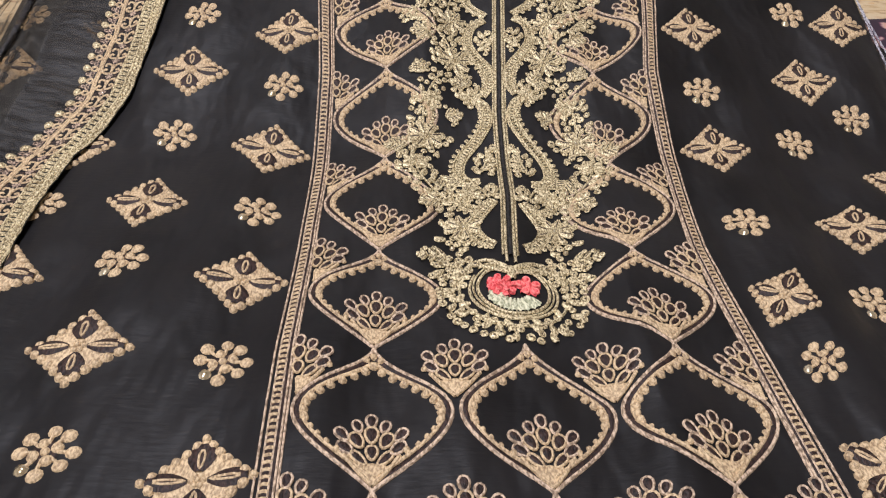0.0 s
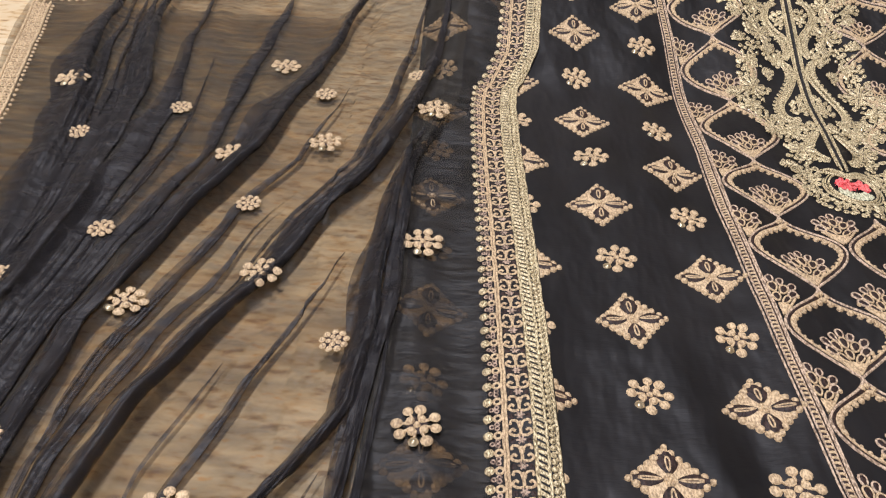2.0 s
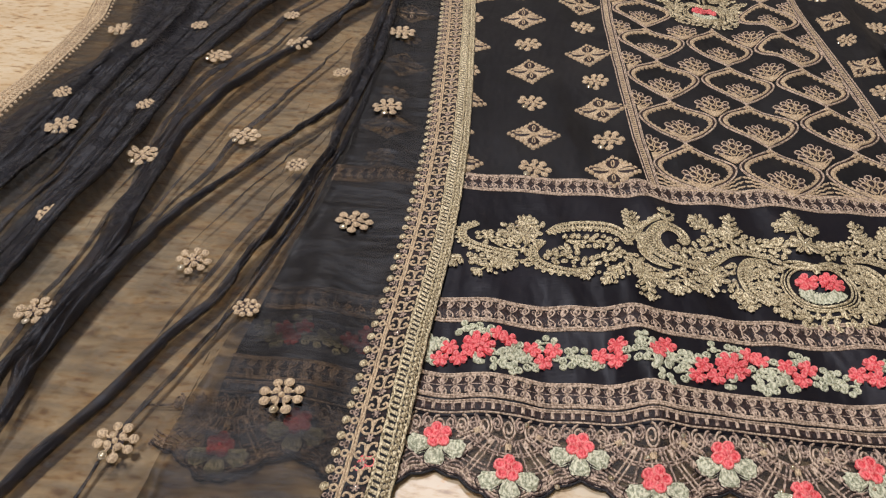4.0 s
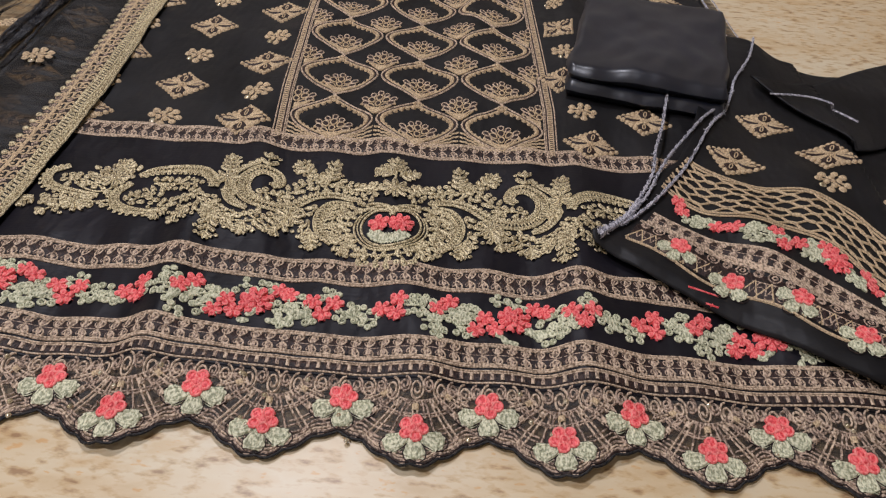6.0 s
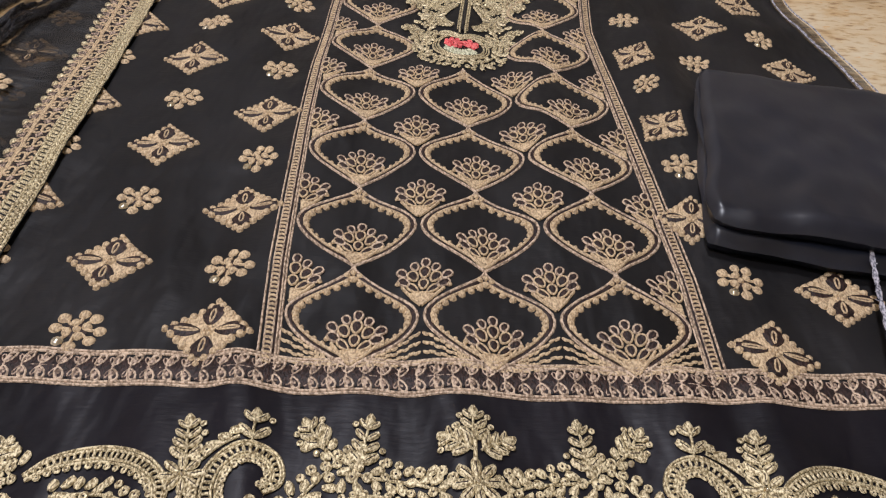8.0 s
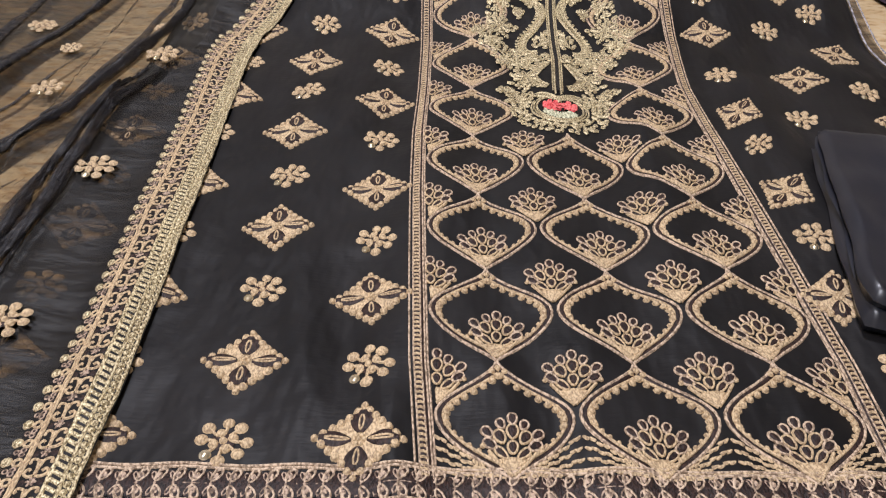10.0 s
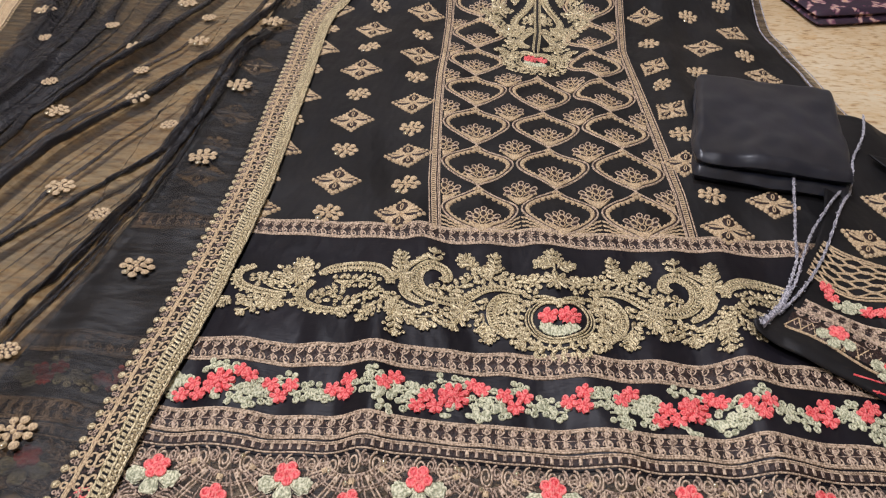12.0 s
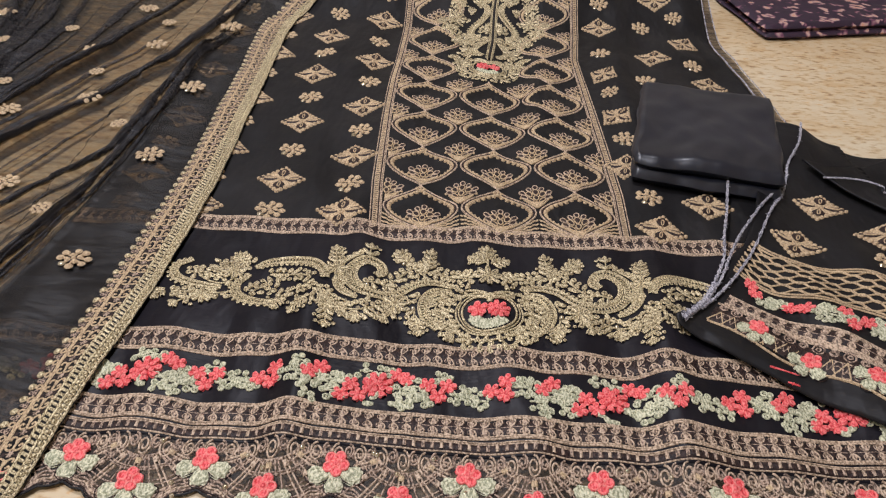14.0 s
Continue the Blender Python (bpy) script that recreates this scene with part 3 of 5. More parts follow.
# -- band of roses --
def small_rose(r, m=T_RED):
    """Five full petals with a pale rolled rim about a small knot."""
    g = Geo()
    edge = T_CORAL if m == T_RED else m
    for k in range(5):
        a = k * 1.2566 + 0.3
        c, q = math.cos(a), math.sin(a)
        g.piece("petal")
        g.leaf(0.16 * r * c, 0.16 * r * q, 0.84 * r, 0.80 * r, a, m, 0.0026, 1.0)
        g.z = 0.0014
        g.loop(0.34 * r * c, 0.34 * r * q, 0.64 * r, 0.62 * r, a, 0.10 * r, edge, 9)
        g.z = 0.0
    g.piece("")
    g.z = 0.0016
    g.bead(0, 0, 0.30 * r, m, 0.6, 8)
    g.ring(0, 0, 0.22 * r, 0.09 * r, edge, 7)
    g.z = 0.0
    return g


def big_rose(r):
    """A full rose: three rings of overlapping petals, each with a pale rolled rim."""
    g = Geo()
    for n, d, s, h in ((8, 0.44, 0.56, 0.0028), (6, 0.18, 0.48, 0.0042), (4, 0.0, 0.32, 0.0054)):
        for k in range(n):
            a = 2 * math.pi * k / n + d * 3
            x, y = d * r * math.cos(a), d * r * math.sin(a)
            g.piece("petal" if h < 0.005 else "")
            g.leaf(x, y, s * r, s * r * 0.95, a + 0.25, T_RED, h, 0.9)
            g.z = 0.62 * h
            g.loop(x + 0.3 * s * r * math.cos(a), y + 0.3 * s * r * math.sin(a), 0.66 * s * r, 0.70 * s * r, a + 0.25, 0.045 * r, T_CORAL, 9)
            g.z = 0.0
    g.piece("")
    g.z = 0.0034
    g.ring(0, 0, 0.14 * r, 0.06 * r, T_CORAL, 8)
    g.z = 0.0
    return g


def curl_spray(rnd, n, spread):
    """A tight bunch of small sage coils on a stem."""
    g = Geo()
    spots = []
    for k in range(n * 7):
        a = rnd.uniform(0, 6.28)
        d = spread * math.sqrt(rnd.uniform(0.0, 1))
        x, y = d * math.cos(a) * 1.15, d * math.sin(a)
        if len(spots) < n and all((x - p) ** 2 + (y - q) ** 2 > 0.0050 ** 2 for p, q in spots):
            spots.append((x, y))
            r = rnd.uniform(0.0020, 0.0027)
            g.ring(x, y, r, 0.0010, T_SAGE, 9)
            g.bead(x, y, 0.0010, T_SAGE, 0.9, 6)
    g.tube([(-spread * 0.7, 0), (0, 0.001), (spread * 0.7, 0)], 0.0009, T_SAGE)
    return g


def leaf_cluster(rnd, n, spread):
    g = Geo()
    for k in range(n):
        a = rnd.uniform(0, 6.28)
        d = spread * math.sqrt(rnd.uniform(0, 1))
        g.leaf(d * math.cos(a) * 1.2, d * math.sin(a) * 0.8, rnd.uniform(0.007, 0.010), 0.0058, rnd.uniform(0, 6.28), T_SAGE, 0.0017, 0.5)
    return g


ROSE_S, ROSE_B, ROSE_M = small_rose(0.0072), big_rose(0.0138), small_rose(0.0074)


def rose_repeat(x0, place_on, parent, on, seed):
    """One repeat, 0.2 m long: a large rose with four small ones, then lesser groups, with sage sprays between."""
    rnd = random.Random(seed)

    def put(name, geo, x, y, a=None):
        px, py, pa = place_on(x0 + x, y)
        if px > -0.462:
            stitched(name, geo, parent, at(px, py, pa + (rnd.uniform(0, 6.28) if a is None else a), 1.0), on, lift=0.0009)

    for x, y, n, sp in ((-0.036, 0.004, 8, 0.008), (-0.012, 0.016, 7, 0.008), (0.004, 0.018, 7, 0.007), (0.020, -0.008, 9, 0.010), (0.031, 0.002, 10, 0.010), (0.026, -0.016, 8, 0.008),
                        (0.040, -0.010, 7, 0.007), (0.055, 0.014, 7, 0.007), (0.070, -0.004, 9, 0.009), (0.080, -0.002, 9, 0.008), (0.090, -0.008, 7, 0.007), (0.124, 0.002, 10, 0.010),
                        (0.132, 0.012, 7, 0.007), (0.136, -0.010, 9, 0.010), (0.152, -0.004, 9, 0.009), (0.162, -0.012, 9, 0.009), (0.168, 0.004, 7, 0.008), (0.145, -0.020, 6, 0.006)):
        put("coil_spray", curl_spray(rnd, n - 2, sp), x, y + rnd.uniform(-0.002, 0.002), 0.0)
    for x, y in ((0.018, -0.014), (-0.004, -0.018), (0.034, -0.006), (0.138, -0.006), (-0.040, 0.0)):
        put("leaf_tuft", leaf_cluster(rnd, 3, 0.006), x, y)
    for x, y in ((-0.023, -0.001), (-0.030, -0.013), (-0.015, -0.012), (0.016, 0.014), (0.024, 0.010)):
        put("small_rose", ROSE_S, x, y)
    put("large_rose", ROSE_B, 0.0, 0.0)
    for x, y in ((0.043, 0.004), (0.060, 0.005), (0.052, -0.007), (0.097, 0.001), (0.110, 0.010), (0.109, -0.004), (0.141, 0.004), (0.150, 0.013)):
        put("small_rose", ROSE_M, x, y)


for i, x in enumerate((-0.491, -0.290, -0.090, 0.111, 0.311)):
    rose_repeat(x, lambda a, b: (a, -0.083 + b, 0.0), shirt, shirt_z, 10 + i)


# -- lace of the hem --
def hem_flower():
    g = Geo()
    r = 0.0098
    for k in range(5):
        a = k * 1.2566 + 0.3
        c, q = math.cos(a), math.sin(a)
        g.piece("petal")
        g.leaf(0.14 * r * c, 0.14 * r * q, 0.88 * r, 0.86 * r, a, T_RED, 0.0018, 1.0)
        g.z = 0.0012
        g.ring(0.63 * r * c, 0.63 * r * q, 0.36 * r, 0.0010, T_CORAL, 10)
        g.z = 0.0
    g.piece("")
    g.z = 0.0012
    g.bead(0, 0, 0.30 * r, T_RED, 0.5, 9)
    g.ring(0, 0, 0.26 * r, 0.0011, T_CORAL, 9)
    g.z = 0.0
    return g


def hem_leaves():
    """Three plump leaves fanned below a flower, each with a raised rim and a dark outline."""
    g = Geo()
    g.plate([(0.008 * math.cos(t), -0.006 + 0.006 * math.sin(t)) for t in np.linspace(0, 6.0, 14)], T_SAGE, 0.0012)
    for a, l in ((-2.88, 0.0205), (-1.58, 0.0185), (-0.28, 0.0205)):
        c, q = math.cos(a), math.sin(a)
        g.piece("leaf")
        g.leaf(0.003 * c, 0.003 * q - 0.005, l - 0.003, 0.0150, a, T_SAGE, 0.0016, 1.0)
        for turn in (-0.42, 0.42):
            b = a + turn
            g.leaf(0.006 * c, 0.006 * q - 0.005, l - 0.0075, 0.0095, b, T_SAGE, 0.0017, 1.0)
        g.z = 0.0008
        g.loop(0.004 * c, 0.004 * q - 0.005, l - 0.0045, 0.0135, a, 0.0011, T_SAGE, 11)
        g.loop(0.0080 * c, 0.0080 * q - 0.005, l - 0.0110, 0.0060, a, 0.0009, T_SAGE, 9)
        g.z = 0.0
        g.loop(0.002 * c, 0.002 * q - 0.005, l + 0.0008, 0.0190, a, 0.0005, T_SHADE, 11)
    return g


HEM_FLOWER, HEM_LEAVES = hem_flower(), hem_leaves()


def lace_repeat(x0):
    """One scallop of open lace: coils along the top, a fan of spokes crossed by arcs, small squares at the crossings."""
    g = Geo()
    p = HEM_P
    for i in range(-5, 7):
        x = x0 + i * p / 12
        big = i % 2 == 0
        wide, tall = (0.0054, 0.0100 if i in (-2, 0, 2) else 0.0080) if big else (0.0042, 0.0064)
        cy = -0.1465 - tall
        pts = []
        for k in range(24):
            t = k / 23
            a = math.pi / 2 + 2 * math.pi * 1.75 * t * (1 if i > 0 else -1)
            r = 1 - 0.76 * t
            pts.append((x + wide * r * math.cos(a), cy + tall * r * math.sin(a)))
        g.tube(pts, 0.00085, T_PALE if big else T_MAUVE)
    g.tube([(x0 + q * p, -0.1645 + 0.0025 * math.cos(24 * math.pi * q) - 0.003 * math.cos(2 * math.pi * q)) for q in np.linspace(-0.5, 0.5, 40)], 0.0008, T_MAUVE)
    cx, cy = x0, -0.1475
    for k in range(-5, 6):
        a = -math.pi / 2 + k * 0.255
        for d in (-0.055, 0.055):
            pts = []
            for t in np.linspace(0, 1, 10):
                r = 0.0185 + 0.040 * t
                b = a + d * (1 - 0.45 * t) + 0.10 * k / 5 * t
                pts.append((cx + r * math.cos(b) * 1.12, cy + r * math.sin(b)))
            g.tube(pts, 0.0008, T_MAUVE if k % 2 else T_PALE)
    for r in (0.0185, 0.0285, 0.0305, 0.0405, 0.0440, 0.0500, 0.0540):
        g.tube([(cx + 1.12 * r * math.cos(-math.pi / 2 + t), cy + r * math.sin(-math.pi / 2 + t)) for t in np.linspace(-1.3, 1.3, 23)], 0.0007, T_MAUVE)
    for r, par in ((0.0235, 0), (0.0355, 1)):
        for k in range(-4, 5):
            if k % 2 != par:
                continue
            a = -math.pi / 2 + k * 0.262
            x, y = cx + 1.12 * r * math.cos(a), cy + r * math.sin(a)
            c, s = 0.0024 * math.cos(a), 0.0024 * math.sin(a)
            g.tube([(x - c, y - s), (x + c, y + s)], 0.0026, T_PALE if k % 4 else T_TAN, False, 0.5)
    keep = Geo()
    buds = [(x0 + k * p / 2, -0.190 if k % 2 == 0 else -0.167) for k in (-2, -1, 0, 1, 2)]
    near = lambda v: any(abs(v[0] - a) < 0.011 and -0.016 < v[1] - b < 0.008 for a, b in buds)
    edge_at = lambda x: float(hem_edge(x))
    ok = [v[1] > edge_at(v[0]) - 0.0005 and not near(v) for v in g.v]
    keep.v = g.v
    for f, m in zip(g.f, g.m):
        if all(ok[i] for i in f):
            keep.f.append(f)
            keep.m.append(m)
    for x in np.linspace(x0 - p / 2, x0 + p / 2, 10):
        y = edge_at(x) + 0.004
        keep.disc(x, y - 0.0012, 0.0026, T_MAUVE)
    for off, thr in ((0.0022, T_SHADE), (0.0042, T_MAUVE), (0.0066, T_PALE), (0.0095, T_MAUVE), (0.0128, T_MAUVE)):
        keep.tube([(x, edge_at(x) + off) for x in np.linspace(x0 - p / 2, x0 + p / 2, 40)], 0.0008, thr)
    return keep


for i in range(-3, 7):
    x = HEM_X0 + i * HEM_P
    stitched("scallop_lace", lace_repeat(x), shirt, lift=0.0004)
    for dx, y in ((0.0, -0.188), (HEM_P / 2, -0.1645)):
        if x + dx > 0.49 or x + dx < -0.475:
            continue
        a = rng.uniform(-0.15, 0.15)
        stitched("hem_leaves", HEM_LEAVES, shirt, at(x + dx, y, a, 1.02, 0.95), lift=0.001)
        stitched("hem_flower", HEM_FLOWER, shirt, at(x + dx, y, rng.uniform(0, 6), 1.0), lift=0.002)

# loose sequins caught in the lace and the trellis
SEQ = Geo()
SEQ.bead(0, 0, 0.0021, T_SEQ, 0.5, 8)
for k in range(34):
    stitched("sequin", SEQ, shirt, at(rng.uniform(-0.3, 0.42), rng.uniform(-0.198, -0.150)), lift=0.0018)



# -- raised gold work --
def blossom(r, n=8):
    g = Geo()
    for k in range(n):
        a = 2 * math.pi * k / n
        c, s = math.cos(a), math.sin(a)
        g.piece("petal")
        g.leaf(0.20 * r * c, 0.20 * r * s, 0.74 * r, 0.40 * r, a, T_ZARI, 0.0017, 0.7)
        # dark line laid on top along the petal's middle groove
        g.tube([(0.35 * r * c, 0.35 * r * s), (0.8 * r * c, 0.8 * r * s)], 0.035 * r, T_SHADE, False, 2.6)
    g.piece("")
    for k in range(6):
        g.bead(0.15 * r * math.cos(k * 1.047), 0.15 * r * math.sin(k * 1.047), 0.085 * r, T_ZARI, 1.2)
    g.bead(0, 0, 0.10 * r, T_SEQ, 1.4)
    return g


TAKEN = []


def scroll_band(points, width, taper=True, n=7):
    """A curved band: an outline on each side, coils along one side and short stitches between."""
    g = Geo()
    mid = bez(points, n)
    m = len(mid)
    for i in range(0, m, 2):
        for q in (-0.4, 0.0, 0.4):
            x, y = offset(mid, q * width)[i]
            TAKEN.append((x, y, 0))
    w = [width * (0.35 + 0.65 * math.sin(math.pi * (i + 0.5) / m) ** 0.6 if taper else 1.0) for i in range(m)]
    for q in (-0.5, -0.28, 0.28, 0.5):
        g.tube(offset(mid, [q * k for k in w]), 0.00085, T_ZARI)
    step = 0.0033
    dist = 0.0
    for i in range(m - 1):
        (x0, y0), (x1, y1) = mid[i], mid[i + 1]
        seg = math.hypot(x1 - x0, y1 - y0)
        dist += seg
        while dist > step and seg:
            dist -= step
            t = 1 - dist / seg
            x, y = x0 + (x1 - x0) * t, y0 + (y1 - y0) * t
            nx, ny = -(y1 - y0) / seg, (x1 - x0) / seg
            k = w[i] * 0.2
            g.tube([(x - nx * k, y - ny * k), (x + nx * k, y + ny * k)], 0.0009, T_ZARI)
    for i in range(1, m - 1, 2):
        x, y = offset(mid, [0.76 * k for k in w])[i]
        g.disc(x, y, 0.0021, T_ZARI, 7)
    return g


def free_spot(x, y, gap, key):
    """Keeps the coils of the gold work apart from each other."""
    for a, b, k in TAKEN:
        if k == key and abs(a - x) < gap and abs(b - y) < gap and (a - x) ** 2 + (b - y) ** 2 < gap * gap:
            return False
    TAKEN.append((x, y, key))
    return True


def vine(rnd, points, width, n=6, coil=0.5, key=0):
    """A stem crowded with coils and small petals on both sides, with dark cloth between them."""
    g = Geo()
    mid = bez(points, n)
    g.tube(mid, 0.0009, T_ZARI)
    for i in range(len(mid)):
        a, b = mid[max(i - 1, 0)], mid[min(i + 1, len(mid) - 1)]
        ang = math.atan2(b[1] - a[1], b[0] - a[0])
        for turn in range(16):
            side = -1 if turn % 2 else 1
            d = (0.10 + 1.15 * rnd.random()) * width * side
            x = mid[i][0] - math.sin(ang) * d + rnd.uniform(-0.001, 0.001)
            y = mid[i][1] + math.cos(ang) * d + rnd.uniform(-0.001, 0.001)
            if not free_spot(x, y, 0.0056, key):
                continue
            q = rnd.random()
            if q < coil:
                g.disc(x, y, rnd.uniform(0.0025, 0.0036), T_ZARI)
            elif q < 0.95:
                t = ang + side * rnd.uniform(0.4, 1.3)
                g.leaf(x - 0.003 * math.cos(t), y - 0.003 * math.sin(t), rnd.uniform(0.0065, 0.0088), 0.0054, t, T_ZARI, 0.0017, 0.6)
            else:
                g.bead(x, y, 0.0023, T_SEQ, 0.7)
    return g


def sprig(rnd, length, width=0.012, pairs=3):
    """A pointed spray that grows along +x from its foot."""
    g = Geo()
    g.tube([(0, 0), (length * 0.5, 0.0005), (length, 0)], 0.0008, T_ZARI)
    for k in range(pairs):
        x = length * (0.12 + 0.62 * k / max(pairs - 1, 1))
        l = width * (1.0 - 0.42 * k / pairs) * 0.85
        for s in (-1, 1):
            g.piece("leaf")
            g.leaf(x, 0, l, 0.52 * l, s * 0.85, T_ZARI, 0.0018, 0.7)
            # dark line laid on top along the leaf
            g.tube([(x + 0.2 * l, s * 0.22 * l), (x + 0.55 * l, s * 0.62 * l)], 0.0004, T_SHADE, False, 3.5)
            if rnd.random() < 0.5:
                g.disc(x + 0.25 * l, s * l * 1.05, 0.0020, T_ZARI)
    g.piece("")
    g.leaf(length * 0.78, 0, width * 0.62, 0.0058, 0, T_ZARI, 0.0018, 0.5)
    return g


def both(name, geo, parent, centre, on=shirt_z, lift=0.0012, label="", sway=0.0):
    """Lays a left-hand pattern and its mirror image about a middle line x = centre(y)."""
    for s in (1, -1):
        stitched(name, geo, parent, lambda u, v: (centre(v) + s * u, v), on, label, lift)


def turned(geo, x, y, ang, k=1.0):
    g = Geo()
    g.add(geo, x, y, ang, k)
    return g


def medallion(cx, cy, w, h, mirror, seed, parent):
    """A dark apple-shaped window with two roses over sage leaves, ringed by gold petals and coils."""
    rnd = random.Random(seed)
    g = Geo()
    pts = []
    for i in range(40):
        a = 2 * math.pi * i / 40
        dent = 0.30 * math.exp(-((abs((a - math.pi / 2 + math.pi) % (2 * math.pi) - math.pi)) / 0.42) ** 2)
        pts.append((cx + w * math.cos(a) * (1 + 0.05 * math.sin(a)), cy + h * math.sin(a) * (1 - dent)))
    g.tube(pts, 0.0011, T_ZARI, True)
    g.tube([(cx + (x - cx) * 1.12, cy + (y - cy) * 1.12) for x, y in pts], 0.0007, T_ZARI, True)
    stitched("medallion_rim", g, parent, lift=0.0014)
    r = Geo()
    spots = []
    for i in range(2600):
        a = math.radians(rnd.uniform(128, 412))
        q = math.sqrt(rnd.uniform(1.32 ** 2, 2.02 ** 2))
        x, y = cx + w * q * math.cos(a) * 1.02, cy + h * q * math.sin(a)
        if all((x - p) ** 2 + (y - t) ** 2 > 0.0050 ** 2 for p, t in spots):
            spots.append((x, y))
            if rnd.random() < 0.4 or q > 1.92:
                r.disc(x, y, rnd.uniform(0.0025, 0.0033), T_ZARI)
            else:
                r.leaf(x - 0.003 * math.cos(a), y - 0.003 * math.sin(a), 0.0075, 0.0052, a + rnd.uniform(-0.7, 0.7), T_ZARI, 0.0017, 0.7)
    stitched("medallion_wreath", r, parent, lift=0.0012)
    for q in (1.2, 1.47):
        arc = [(cx + w * q * math.cos(math.radians(a)) * 1.02, cy + h * q * math.sin(math.radians(a))) for a in np.linspace(150, 390, 40)]
        t = Geo()
        t.tube(arc, 0.0010, T_ZARI)
        stitched("medallion_arc", t, parent, lift=0.0012)
    bow = Geo()
    for s in (-1, 1):
        bow.loop(cx, cy + h * 0.82, 0.030 * w / 0.026 * 0.85, 0.009, math.pi / 2 - s * 1.25, 0.0013, T_ZARI)
        bow.tube(bez([(cx, cy + h * 0.80), (cx + s * 0.4 * w, cy + h * 1.02), (cx + s * 0.95 * w, cy + h * 0.92)], 6), 0.0013, T_ZARI)
    bow.leaf(cx, cy + h * 0.95, 0.012, 0.006, -math.pi / 2, T_ZARI, 0.0018, 0.6)
    stitched("medallion_bow", bow, parent, lift=0.0016)
    stitched("large_rose", big_rose(0.0112 * w / 0.026), parent, at(cx + mirror * 0.34 * w, cy + 0.10 * h, 0.4), lift=0.0012)
    stitched("small_rose", small_rose(0.0092 * w / 0.026), parent, at(cx - mirror * 0.42 * w, cy + 0.16 * h, 1.4), lift=0.0012)
    lf = Geo()
    for k in range(9):
        a = math.radians(200 + 16 * k)
        lf.leaf(cx + 0.35 * w * math.cos(a), cy - 0.10 * h + 0.30 * h * math.sin(a), 0.46 * w, 0.26 * w, a, T_SAGE, 0.0017, 0.4)
    lf.leaf(cx - 0.7 * w, cy - 0.1 * h, 0.5 * w, 0.25 * w, -0.8, T_SAGE, 0.0016)
    stitched("medallion_leaves", lf, parent, lift=0.0009)


